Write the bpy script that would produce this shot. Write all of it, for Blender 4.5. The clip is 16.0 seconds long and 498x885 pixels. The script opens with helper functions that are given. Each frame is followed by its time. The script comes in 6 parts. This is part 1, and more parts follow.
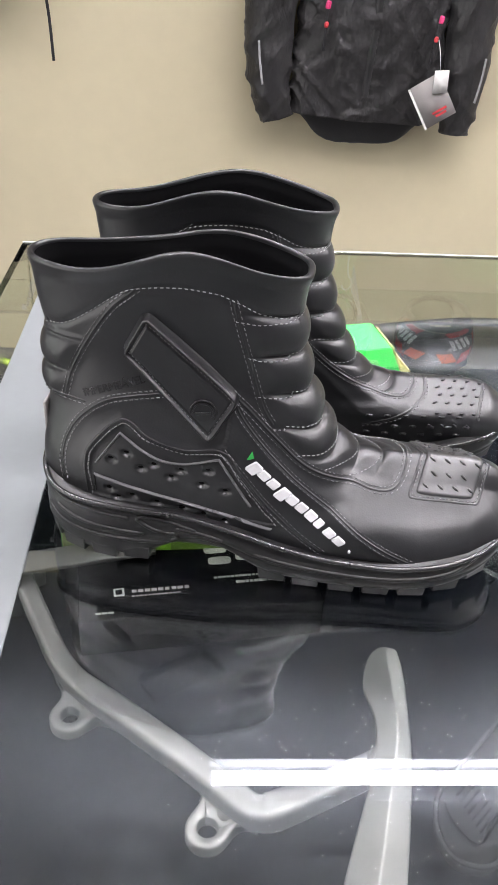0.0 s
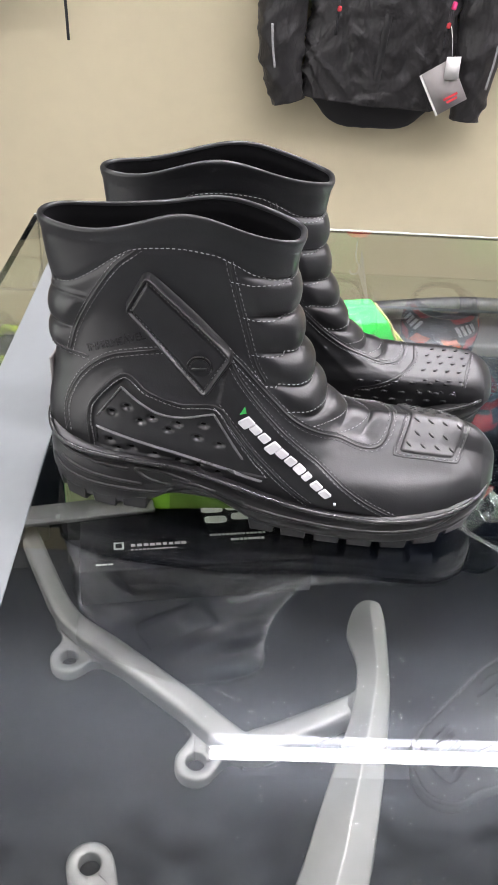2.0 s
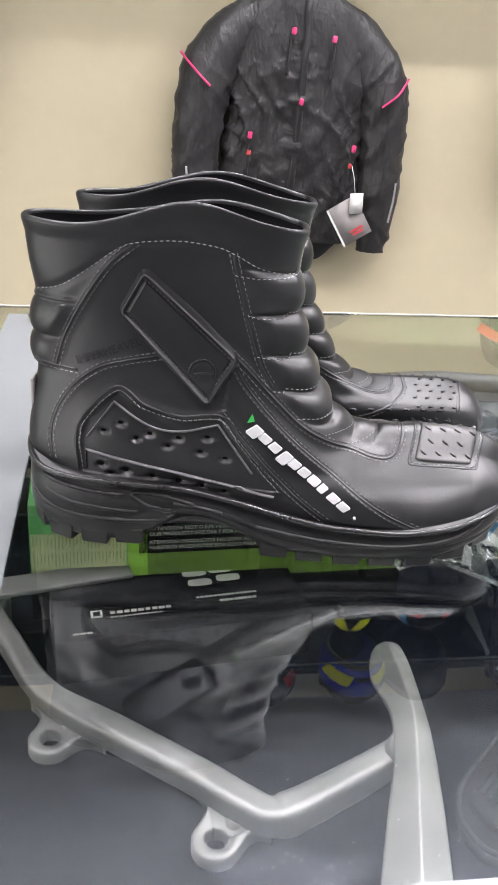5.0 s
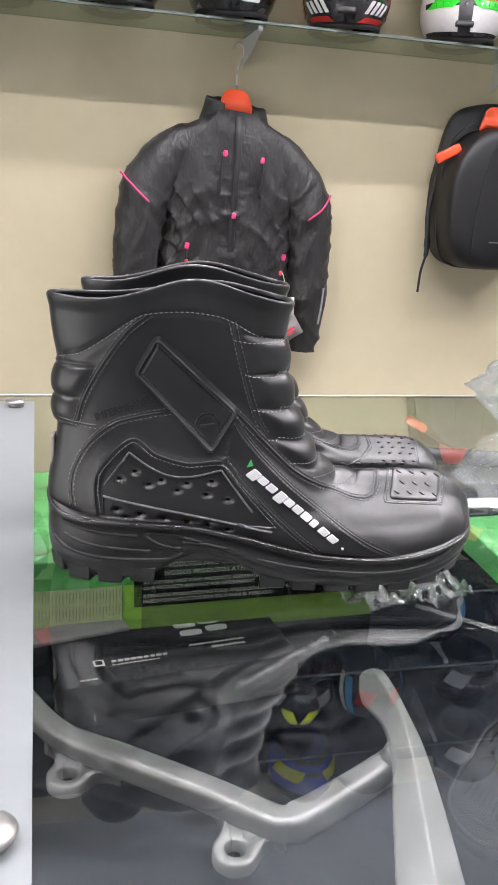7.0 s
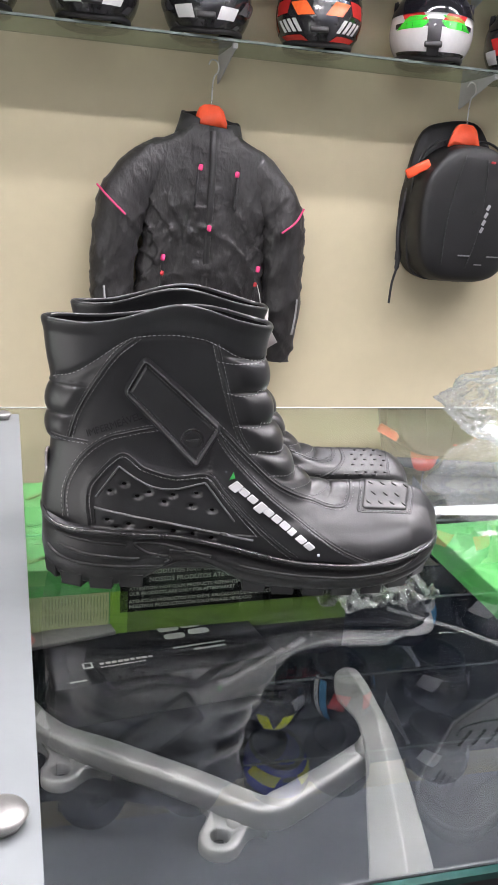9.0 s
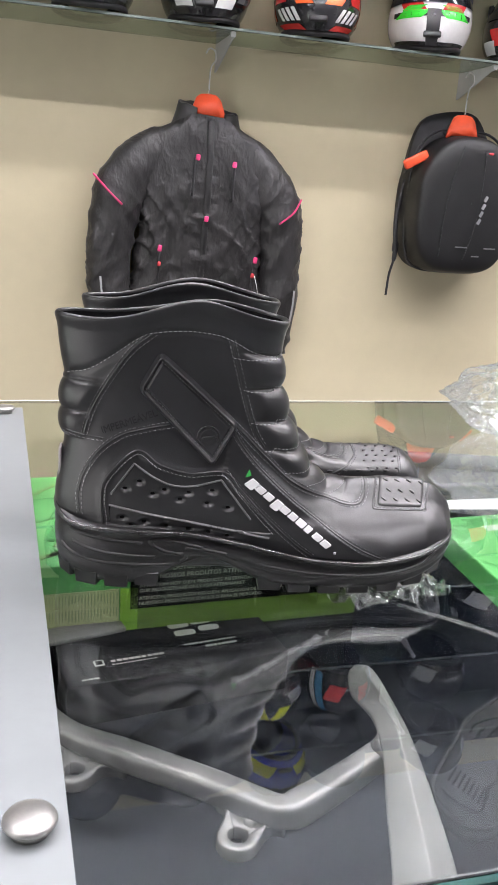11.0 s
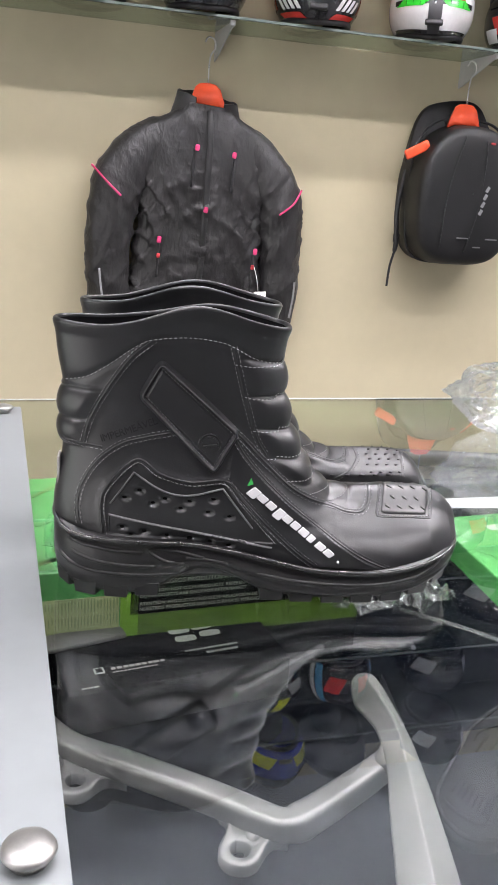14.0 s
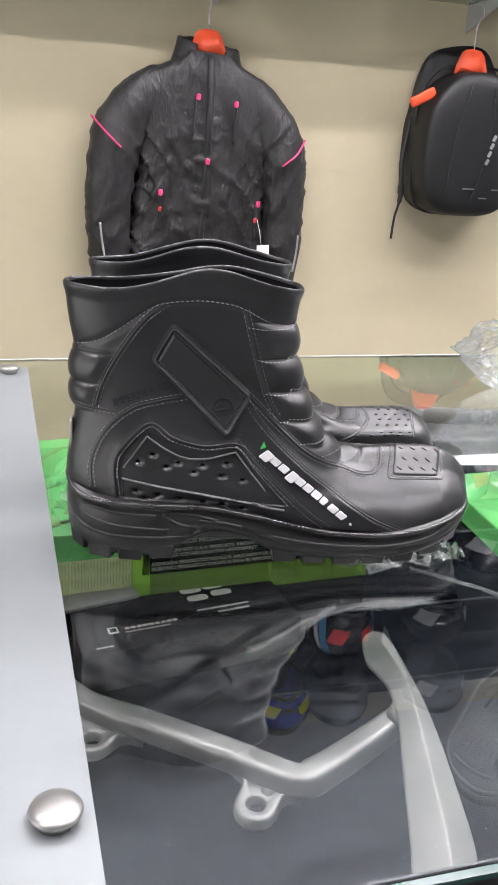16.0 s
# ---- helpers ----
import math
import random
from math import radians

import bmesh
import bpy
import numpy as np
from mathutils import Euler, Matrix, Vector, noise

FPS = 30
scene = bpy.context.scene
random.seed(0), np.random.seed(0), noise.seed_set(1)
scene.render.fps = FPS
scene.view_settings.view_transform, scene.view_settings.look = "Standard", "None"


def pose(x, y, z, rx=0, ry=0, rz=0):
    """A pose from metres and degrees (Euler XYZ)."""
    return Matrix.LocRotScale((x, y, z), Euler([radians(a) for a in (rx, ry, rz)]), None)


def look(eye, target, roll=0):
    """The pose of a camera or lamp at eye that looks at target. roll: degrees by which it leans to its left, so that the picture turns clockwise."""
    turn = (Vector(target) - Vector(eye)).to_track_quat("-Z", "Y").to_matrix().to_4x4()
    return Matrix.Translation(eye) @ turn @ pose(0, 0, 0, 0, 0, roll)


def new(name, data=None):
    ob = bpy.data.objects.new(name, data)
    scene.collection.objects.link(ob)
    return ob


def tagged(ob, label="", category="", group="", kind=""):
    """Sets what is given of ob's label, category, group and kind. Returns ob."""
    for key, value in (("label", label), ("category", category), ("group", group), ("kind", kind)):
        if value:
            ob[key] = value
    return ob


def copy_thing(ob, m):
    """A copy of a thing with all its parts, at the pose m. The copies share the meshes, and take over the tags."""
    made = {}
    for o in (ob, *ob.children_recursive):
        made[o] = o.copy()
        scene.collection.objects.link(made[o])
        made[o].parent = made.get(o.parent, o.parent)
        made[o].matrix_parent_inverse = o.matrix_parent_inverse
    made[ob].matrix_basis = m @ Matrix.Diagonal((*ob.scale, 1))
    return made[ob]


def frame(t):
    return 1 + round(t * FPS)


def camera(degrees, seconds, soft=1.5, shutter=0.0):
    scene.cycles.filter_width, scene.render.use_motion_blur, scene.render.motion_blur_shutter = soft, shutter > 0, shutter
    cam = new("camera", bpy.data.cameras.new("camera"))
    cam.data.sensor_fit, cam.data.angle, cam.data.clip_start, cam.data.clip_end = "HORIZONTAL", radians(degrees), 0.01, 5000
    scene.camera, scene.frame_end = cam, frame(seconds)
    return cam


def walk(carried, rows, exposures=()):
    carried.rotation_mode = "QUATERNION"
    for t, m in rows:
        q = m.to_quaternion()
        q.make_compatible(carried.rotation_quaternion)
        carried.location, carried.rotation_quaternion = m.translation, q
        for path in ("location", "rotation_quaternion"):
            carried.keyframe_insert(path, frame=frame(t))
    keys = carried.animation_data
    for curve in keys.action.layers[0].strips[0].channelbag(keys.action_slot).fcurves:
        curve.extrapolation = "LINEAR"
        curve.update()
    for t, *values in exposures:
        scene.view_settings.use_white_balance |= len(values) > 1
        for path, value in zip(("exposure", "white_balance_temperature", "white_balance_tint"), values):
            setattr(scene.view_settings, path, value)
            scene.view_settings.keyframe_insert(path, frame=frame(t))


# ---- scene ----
cam = camera(33.37, 16.0)
PATH = [
    (0.0, (0.0019, -0.4255, 0.3736), (0.0514, 0.4000, -0.1887), 3.07),
    (0.5, (-0.0082, -0.4324, 0.3703), (0.0477, 0.3907, -0.1948), 3.74),
    (1.0, (-0.0050, -0.4356, 0.3702), (0.0478, 0.3845, -0.1997), 3.96),
    (1.5, (0.0071, -0.4496, 0.3715), (0.0533, 0.3690, -0.2011), 3.92),
    (2.0, (0.0108, -0.4623, 0.3743), (0.0511, 0.3550, -0.2005), 4.00),
    (2.5, (0.0095, -0.4702, 0.3768), (0.0457, 0.3486, -0.1960), 4.21),
    (3.0, (0.0148, -0.4768, 0.3824), (0.0483, 0.3536, -0.1738), 4.43),
    (3.5, (0.0128, -0.4841, 0.3899), (0.0516, 0.3681, -0.1318), 4.75),
    (5.8, (-0.0723, -0.4559, 0.2258), (0.1224, 0.4607, -0.1234), 2.82),
    (6.0, (-0.0767, -0.4634, 0.2330), (0.1226, 0.4574, -0.1024), 2.81),
    (6.5, (-0.0957, -0.5085, 0.2554), (0.1189, 0.4207, -0.0453), 2.96),
    (7.0, (-0.1016, -0.5350, 0.2569), (0.1287, 0.3967, -0.0238), 3.38),
    (7.5, (-0.1145, -0.5526, 0.2624), (0.1239, 0.3807, -0.0063), 3.56),
    (8.0, (-0.1131, -0.5598, 0.2632), (0.1355, 0.3718, -0.0020), 3.75),
    (8.5, (-0.1164, -0.5674, 0.2675), (0.1377, 0.3628, 0.0024), 3.78),
    (9.0, (-0.1171, -0.5690, 0.2727), (0.1446, 0.3574, 0.0017), 3.78),
    (11.5, (-0.1347, -0.5555, 0.2748), (0.1373, 0.3647, -0.0068), 4.03),
    (12.0, (-0.1319, -0.5543, 0.2745), (0.1391, 0.3664, -0.0062), 4.00),
    (12.5, (-0.1325, -0.5534, 0.2813), (0.1363, 0.3677, -0.0003), 3.92),
    (13.0, (-0.1325, -0.5467, 0.2851), (0.1352, 0.3735, -0.0004), 3.92),
    (13.5, (-0.1306, -0.5435, 0.2831), (0.1396, 0.3741, -0.0086), 3.97),
    (14.0, (-0.1316, -0.5442, 0.2853), (0.1406, 0.3717, -0.0100), 4.00),
    (14.5, (-0.1348, -0.5373, 0.2869), (0.1390, 0.3768, -0.0124), 4.08),
    (15.0, (-0.1424, -0.5385, 0.2904), (0.1315, 0.3743, -0.0126), 4.05),
    (15.5, (-0.1413, -0.5382, 0.2888), (0.1309, 0.3700, -0.0293), 3.90),
    (16.0, (-0.1389, -0.5394, 0.2912), (0.1302, 0.3585, -0.0571), 3.70),
]
walk(cam, [(t, look(eye, target, roll)) for t, eye, target, roll in PATH],
     [(0.0, 0.0), (3.7, 0.0), (6.0, 0.15), (7.0, 0.05), (8.0, 0.0), (16.0, 0.0)])

# ---- light ----
FLOOR, CEIL = -0.95, 1.955
# the y = -0.72 row is added, unseen, to light the boots' fronts
LAMPS = [(0.645, 1.065), (2.2, 1.065), (-1.01, 0.40), (0.25, 0.40), (1.51, 0.40), (2.77, 0.40), (0.30, -0.72), (-1.4, -0.72), (1.9, -0.72)]
WALL_Y = 2.045
world = bpy.data.worlds.new("world")
scene.world = world
world.use_nodes = True
world.node_tree.nodes["Background"].inputs[0].default_value = (0.75, 0.85, 1.0, 1)
world.node_tree.nodes["Background"].inputs[1].default_value = 0.3
# daylight through the shop window, to the left of the counter
win = bpy.data.lights.new("window_daylight", "AREA")
win.shape, win.size, win.size_y, win.energy, win.color = "RECTANGLE", 2.9, 1.7, 36, (1.0, 0.945, 0.94)
win_ob = new("window_daylight", win)
win_ob.matrix_basis = look((-2.56, -1.1, 0.05), (0.0, -0.6, -0.1))


# ---- materials ----
def material(name, color, rough=0.5, metal=0.0, var=0.12, scale=20.0, bump=0.0, bscale=60.0, spec=0.5, detail=4.0,
             color2=None, coat=0.0, sheen=0.0, stretch=None, rvar=0.08, crumple=0.0, cscale=22.0):
    """A surface with two scales of colour change, uneven gloss and fine relief."""
    m = bpy.data.materials.new(name)
    m.use_nodes = True
    nt = m.node_tree
    b = nt.nodes["Principled BSDF"]
    b.inputs["Roughness"].default_value = rough
    b.inputs["Metallic"].default_value = metal
    b.inputs["Specular IOR Level"].default_value = spec
    b.inputs["Coat Weight"].default_value = coat
    b.inputs["Sheen Weight"].default_value = sheen
    tc = nt.nodes.new("ShaderNodeTexCoord")
    mp = nt.nodes.new("ShaderNodeMapping")
    if stretch:
        mp.inputs["Scale"].default_value = stretch
    nt.links.new(tc.outputs["Object"], mp.inputs["Vector"])
    big = nt.nodes.new("ShaderNodeTexNoise")
    big.inputs["Scale"].default_value = scale
    big.inputs["Detail"].default_value = detail
    small = nt.nodes.new("ShaderNodeTexNoise")
    small.inputs["Scale"].default_value = scale * 11
    small.inputs["Detail"].default_value = 3
    mixn = nt.nodes.new("ShaderNodeMath")
    mixn.operation = "MULTIPLY_ADD"
    mixn.inputs[1].default_value = 0.35
    for n in (big, small):
        nt.links.new(mp.outputs[0], n.inputs["Vector"])
    nt.links.new(small.outputs[0], mixn.inputs[0])
    nt.links.new(big.outputs[0], mixn.inputs[2])
    ramp = nt.nodes.new("ShaderNodeValToRGB")
    c2 = color2 or [max(0, c * (1 - var)) for c in color]
    c1 = color if color2 else [min(1, c * (1 + var)) for c in color]
    ramp.color_ramp.elements[0].position, ramp.color_ramp.elements[1].position = 0.45, 0.9
    ramp.color_ramp.elements[0].color = (*c2, 1)
    ramp.color_ramp.elements[1].color = (*c1, 1)
    nt.links.new(mixn.outputs[0], ramp.inputs[0])
    nt.links.new(ramp.outputs[0], b.inputs["Base Color"])
    if rvar:
        rr = nt.nodes.new("ShaderNodeMapRange")
        rr.inputs["From Min"].default_value, rr.inputs["From Max"].default_value = 0.35, 0.95
        rr.inputs["To Min"].default_value, rr.inputs["To Max"].default_value = max(0.02, rough - rvar), min(1, rough + rvar)
        nt.links.new(mixn.outputs[0], rr.inputs["Value"])
        nt.links.new(rr.outputs[0], b.inputs["Roughness"])
    if bump:
        bn = nt.nodes.new("ShaderNodeTexNoise")
        bn.inputs["Scale"].default_value = bscale
        bn.inputs["Detail"].default_value = 5
        nt.links.new(mp.outputs[0], bn.inputs["Vector"])
        bp = nt.nodes.new("ShaderNodeBump")
        bp.inputs["Strength"].default_value = bump
        bp.inputs["Distance"].default_value = 0.002
        nt.links.new(bn.outputs[0], bp.inputs["Height"])
        nt.links.new(bp.outputs[0], b.inputs["Normal"])
        if crumple:
            # crumpled cloth: flat facets between creases, at two sizes
            warp = nt.nodes.new("ShaderNodeTexNoise")
            warp.inputs["Scale"].default_value = cscale * 0.6
            warp.inputs["Detail"].default_value = 3
            wm = nt.nodes.new("ShaderNodeVectorMath")
            wm.operation = "MULTIPLY_ADD"
            wm.inputs[1].default_value = (0.09, 0.09, 0.09)
            nt.links.new(mp.outputs[0], warp.inputs["Vector"])
            nt.links.new(warp.outputs["Color"], wm.inputs[0])
            nt.links.new(mp.outputs[0], wm.inputs[2])
            v1, v2 = nt.nodes.new("ShaderNodeTexVoronoi"), nt.nodes.new("ShaderNodeTexVoronoi")
            v1.inputs["Scale"].default_value, v2.inputs["Scale"].default_value = cscale, cscale * 2.7
            nt.links.new(wm.outputs[0], v1.inputs["Vector"])
            nt.links.new(wm.outputs[0], v2.inputs["Vector"])
            cn = nt.nodes.new("ShaderNodeMath")
            cn.operation = "MULTIPLY_ADD"
            cn.inputs[1].default_value = 0.4
            nt.links.new(v2.outputs["Distance"], cn.inputs[0])
            nt.links.new(v1.outputs["Distance"], cn.inputs[2])
            b2 = nt.nodes.new("ShaderNodeBump")
            b2.inputs["Strength"].default_value = crumple
            b2.inputs["Distance"].default_value = 0.010
            nt.links.new(cn.outputs[0], b2.inputs["Height"])
            nt.links.new(bp.outputs[0], b2.inputs["Normal"])
            nt.links.new(b2.outputs[0], b.inputs["Normal"])
    return m


def glow(name, color, strength):
    m = bpy.data.materials.new(name)
    m.use_nodes = True
    b = m.node_tree.nodes["Principled BSDF"]
    b.inputs["Base Color"].default_value = (0.9, 0.9, 0.9, 1)
    b.inputs["Emission Color"].default_value = (*color, 1)
    b.inputs["Emission Strength"].default_value = strength
    return m


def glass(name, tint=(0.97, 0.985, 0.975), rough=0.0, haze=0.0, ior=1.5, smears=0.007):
    m = bpy.data.materials.new(name)
    m.use_nodes = True
    nt = m.node_tree
    nt.nodes.clear()
    out = nt.nodes.new("ShaderNodeOutputMaterial")
    g = nt.nodes.new("ShaderNodeBsdfGlass")
    g.inputs["Color"].default_value = (*tint, 1)
    g.inputs["Roughness"].default_value = rough
    g.inputs["IOR"].default_value = ior
    last = g
    if haze:
        # wiped grease: patchy soft gloss that only glows beside a lamp's mirror image
        tc = nt.nodes.new("ShaderNodeTexCoord")
        hz = nt.nodes.new("ShaderNodeBsdfGlossy")
        hz.distribution = "BECKMANN"
        hz.inputs["Roughness"].default_value = 0.16
        hz.inputs["Color"].default_value = (0.80, 0.87, 1.0, 1)

        def patches(scale, detail, twist, lo, hi, a, b, stretch=(1, 1, 1), turn=0.0):
            mp = nt.nodes.new("ShaderNodeMapping")
            mp.inputs["Scale"].default_value = stretch
            mp.inputs["Rotation"].default_value = (0, 0, turn)
            nz = nt.nodes.new("ShaderNodeTexNoise")
            nz.inputs["Scale"].default_value = scale
            nz.inputs["Detail"].default_value = detail
            nz.inputs["Distortion"].default_value = twist
            mr = nt.nodes.new("ShaderNodeMapRange")
            mr.inputs["From Min"].default_value, mr.inputs["From Max"].default_value = lo, hi
            mr.inputs["To Min"].default_value, mr.inputs["To Max"].default_value = a, b
            nt.links.new(tc.outputs["Object"], mp.inputs["Vector"])
            nt.links.new(mp.outputs[0], nz.inputs["Vector"])
            nt.links.new(nz.outputs[0], mr.inputs["Value"])
            return mr

        broad = patches(9, 5, 0.8, 0.35, 0.75, haze * 0.7, haze * 1.8)
        wiped = patches(30, 7, 1.6, 0.55, 0.80, 0.0, haze * 5, (1.0, 2.6, 1), 0.35)
        total = nt.nodes.new("ShaderNodeMath")
        nt.links.new(broad.outputs[0], total.inputs[0])
        nt.links.new(wiped.outputs[0], total.inputs[1])
        mx = nt.nodes.new("ShaderNodeMixShader")
        nt.links.new(total.outputs[0], mx.inputs[0])
        nt.links.new(g.outputs[0], mx.inputs[1])
        nt.links.new(hz.outputs[0], mx.inputs[2])
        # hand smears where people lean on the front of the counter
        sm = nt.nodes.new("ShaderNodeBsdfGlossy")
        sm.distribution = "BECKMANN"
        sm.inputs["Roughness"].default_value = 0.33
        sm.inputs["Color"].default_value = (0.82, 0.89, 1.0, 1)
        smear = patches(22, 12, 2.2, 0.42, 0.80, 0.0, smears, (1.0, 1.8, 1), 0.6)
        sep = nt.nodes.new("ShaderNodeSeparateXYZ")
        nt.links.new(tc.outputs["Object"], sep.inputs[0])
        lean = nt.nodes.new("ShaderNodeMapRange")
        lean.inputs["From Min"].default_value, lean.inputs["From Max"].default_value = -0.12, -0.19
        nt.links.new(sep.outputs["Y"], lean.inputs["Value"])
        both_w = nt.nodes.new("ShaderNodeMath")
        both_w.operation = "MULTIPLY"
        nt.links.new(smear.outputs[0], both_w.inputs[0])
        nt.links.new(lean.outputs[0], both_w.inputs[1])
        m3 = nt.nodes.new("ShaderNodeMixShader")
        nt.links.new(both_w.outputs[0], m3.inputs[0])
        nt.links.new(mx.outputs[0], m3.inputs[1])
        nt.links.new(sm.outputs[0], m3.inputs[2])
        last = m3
    nt.links.new(last.outputs[0], out.inputs["Surface"])
    return m


M_WHITEWALL = material("grey_wall_paint", (0.29, 0.29, 0.30), 0.8, var=0.05, scale=2.0, bump=0.1, bscale=180)
M_GREYWALL = material("cool_grey_wall_paint", (0.34, 0.345, 0.36), 0.8, var=0.05, scale=2.0, bump=0.1, bscale=180)
M_WALL = material("wall_paint", (0.63, 0.562, 0.385), 0.75, var=0.05, scale=2.0, bump=0.12, bscale=180)
M_CEIL = material("ceiling_paint", (0.50, 0.51, 0.55), 0.85, var=0.04, scale=2.0)
M_FLOOR = material("floor_tile", (0.13, 0.13, 0.135), 0.35, var=0.12, scale=4.0)
M_LAMP = glow("lamp_diffuser", (1.02, 0.97, 1.01), 119)
M_ALU = material("brushed_aluminium", (0.62, 0.61, 0.58), 0.36, 0.9, var=0.1, scale=30, bump=0.1, bscale=300)
M_BRACKET = material("grey_painted_bracket", (0.52, 0.53, 0.53), 0.4, 0.2, var=0.06, scale=20)
M_CAST = material("cast_aluminium", (0.175, 0.173, 0.170), 0.42, 0.7, var=0.16, scale=34, bump=0.12, bscale=1500, rvar=0.1)
M_STRIP = material("painted_sheet", (0.25, 0.268, 0.275), 0.42, 0.3, var=0.06, scale=9, bump=0.08, bscale=90)
M_STEEL = material("polished_steel", (0.8, 0.8, 0.79), 0.3, 1.0, var=0.05, scale=40)
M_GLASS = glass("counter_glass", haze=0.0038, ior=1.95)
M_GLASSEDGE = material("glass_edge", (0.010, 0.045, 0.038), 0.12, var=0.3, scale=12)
M_BACKEDGE_GLINT = material("back_edge_glint", (0.75, 0.80, 0.76), 0.35, var=0.06, scale=20)
M_SHELFEDGE = material("shelf_glass_edge", (0.14, 0.17, 0.155), 0.4, var=0.15, scale=6)
M_PANE = glass("clear_pane", (0.965, 0.97, 0.955))
M_SHELFGLASS = glass("shelf_glass", (0.90, 0.95, 0.91))
M_KNOB = material("polished_knob", (0.36, 0.355, 0.34), 0.34, 0.75, var=0.12, scale=60, rvar=0.08)
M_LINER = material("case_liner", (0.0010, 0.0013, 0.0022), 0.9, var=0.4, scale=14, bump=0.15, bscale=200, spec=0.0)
M_CASE = material("case_panel", (0.018, 0.02, 0.02), 0.5, var=0.2, scale=8)
M_PVC = material("black_pvc", (0.0098, 0.0102, 0.0112), 0.34, var=0.25, scale=35, bump=0.05, bscale=900, spec=0.7, rvar=0.05)
M_PVC_SATIN = material("satin_pvc", (0.030, 0.030, 0.031), 0.40, var=0.2, scale=35, bump=0.05, bscale=900, spec=1.0, rvar=0.05)
# pale grey stands for the lamp highlight on the raised vent lines
M_PVC_GLINT = material("pvc_line_glint", (0.10, 0.10, 0.102), 0.3, var=0.3, scale=45, spec=0.8)
M_PVC_GLOSS = material("black_pvc_gloss", (0.022, 0.022, 0.023), 0.22, var=0.25, scale=35, spec=0.7, rvar=0.05)
M_SOLE = material("sole_rubber", (0.008, 0.008, 0.0085), 0.36, var=0.3, scale=30, bump=0.1, bscale=500)
M_LINING_VENT_SHADE = material("lining_and_vent_shade", (0.003, 0.003, 0.0035), 0.8, var=0.3, scale=40, spec=0.1)
M_THREAD = material("moulded_stitch", (0.34, 0.34, 0.34), 0.35, var=0.15, scale=60)
M_THREAD_D = material("moulded_stitch_dark", (0.17, 0.17, 0.172), 0.25, var=0.2, scale=60, spec=0.8)
M_WHITE = material("white_print", (0.50, 0.50, 0.51), 0.4, var=0.04, scale=60)
M_GREENMARK = material("green_print", (0.03, 0.32, 0.06), 0.4, var=0.1, scale=60)
M_NYLON = material("black_nylon", (0.021, 0.0200, 0.0206), 0.47, var=0.3, scale=18, bump=0.3, bscale=240, spec=0.50, sheen=0.05, crumple=0.31, cscale=25.0, stretch=(1.0, 1.0, 0.5))
M_NYLON2 = material("black_softshell", (0.009, 0.009, 0.0095), 0.5, var=0.25, scale=25, bump=0.25, bscale=160, sheen=0.2)
M_PINK = material("pink_tab", (0.80, 0.06, 0.22), 0.45, var=0.1, scale=60)
M_ORANGE = material("orange_plastic", (0.86, 0.10, 0.035), 0.4, var=0.08, scale=30)
M_CARD = material("white_card", (0.75, 0.74, 0.72), 0.6, var=0.05, scale=40)
M_PAGE = material("thin_paper", (0.46, 0.47, 0.48), 0.6, var=0.06, scale=20)
M_GREYCARD = material("grey_card", (0.32, 0.30, 0.29), 0.6, var=0.08, scale=40)
M_REDP = material("red_print", (0.60, 0.05, 0.06), 0.45, var=0.1, scale=40)
M_GREEN = material("green_carton", (0.045, 0.21, 0.05), 0.42, var=0.2, scale=10)
M_GREEND = material("dark_green_carton", (0.02, 0.12, 0.025), 0.4, var=0.3, scale=10)
M_LIME = material("lime_carton", (0.06, 0.115, 0.012), 0.45, var=0.12, scale=14)
M_LIMEBAND = material("lime_band", (0.13, 0.28, 0.02), 0.45, var=0.1, scale=14)
M_BLACKCARD = material("black_carton", (0.0015, 0.0015, 0.002), 0.8, var=0.3, scale=20, spec=0.0)
M_BLACKPL = material("black_plastic", (0.02, 0.02, 0.022), 0.42, var=0.3, scale=30, bump=0.15, bscale=400)


# ---- mesh helpers ----
def part(name, bm, mat, parent=None, label="", smooth=True):
    me = bpy.data.meshes.new(name)
    bm.normal_update()
    bm.to_mesh(me)
    bm.free()
    return part_mesh(name, me, mat, parent, label, smooth)


def part_mesh(name, me, mat, parent=None, label="", smooth=True):
    if mat and not me.materials:
        me.materials.append(mat)
    if smooth:
        me.shade_smooth()
    ob = new(name, me)
    if parent:
        ob.parent = parent
    if label:
        ob["label"] = label
    return ob


def thing(name, m=None, label="", category="", group="", kind=""):
    ob = new(name)
    if m is not None:
        ob.matrix_basis = m
    return tagged(ob, label, category, group, kind)


def box(sx, sy, sz, bevel=0.0, at=(0, 0, 0), segs=2):
    bm = bmesh.new()
    bmesh.ops.create_cube(bm, size=1, matrix=Matrix.Translation(at) @ Matrix.Diagonal((sx, sy, sz, 1)))
    if bevel:
        bmesh.ops.bevel(bm, geom=bm.edges[:], offset=bevel, segments=segs, affect="EDGES", profile=0.5)
    return bm


def grid_mesh(name, pts, wrap_u=False, wrap_v=False):
    """A mesh from an array of points (rows, columns, 3)."""
    r, c, _ = pts.shape
    i, j = np.meshgrid(np.arange(r if wrap_u else r - 1), np.arange(c if wrap_v else c - 1), indexing="ij")
    a, b = (i + 1) % r, (j + 1) % c
    quads = np.stack([i * c + j, i * c + b, a * c + b, a * c + j], -1).reshape(-1, 4)
    me = bpy.data.meshes.new(name)
    me.from_pydata(pts.reshape(-1, 3).tolist(), [], quads.tolist())
    me.update()
    return me


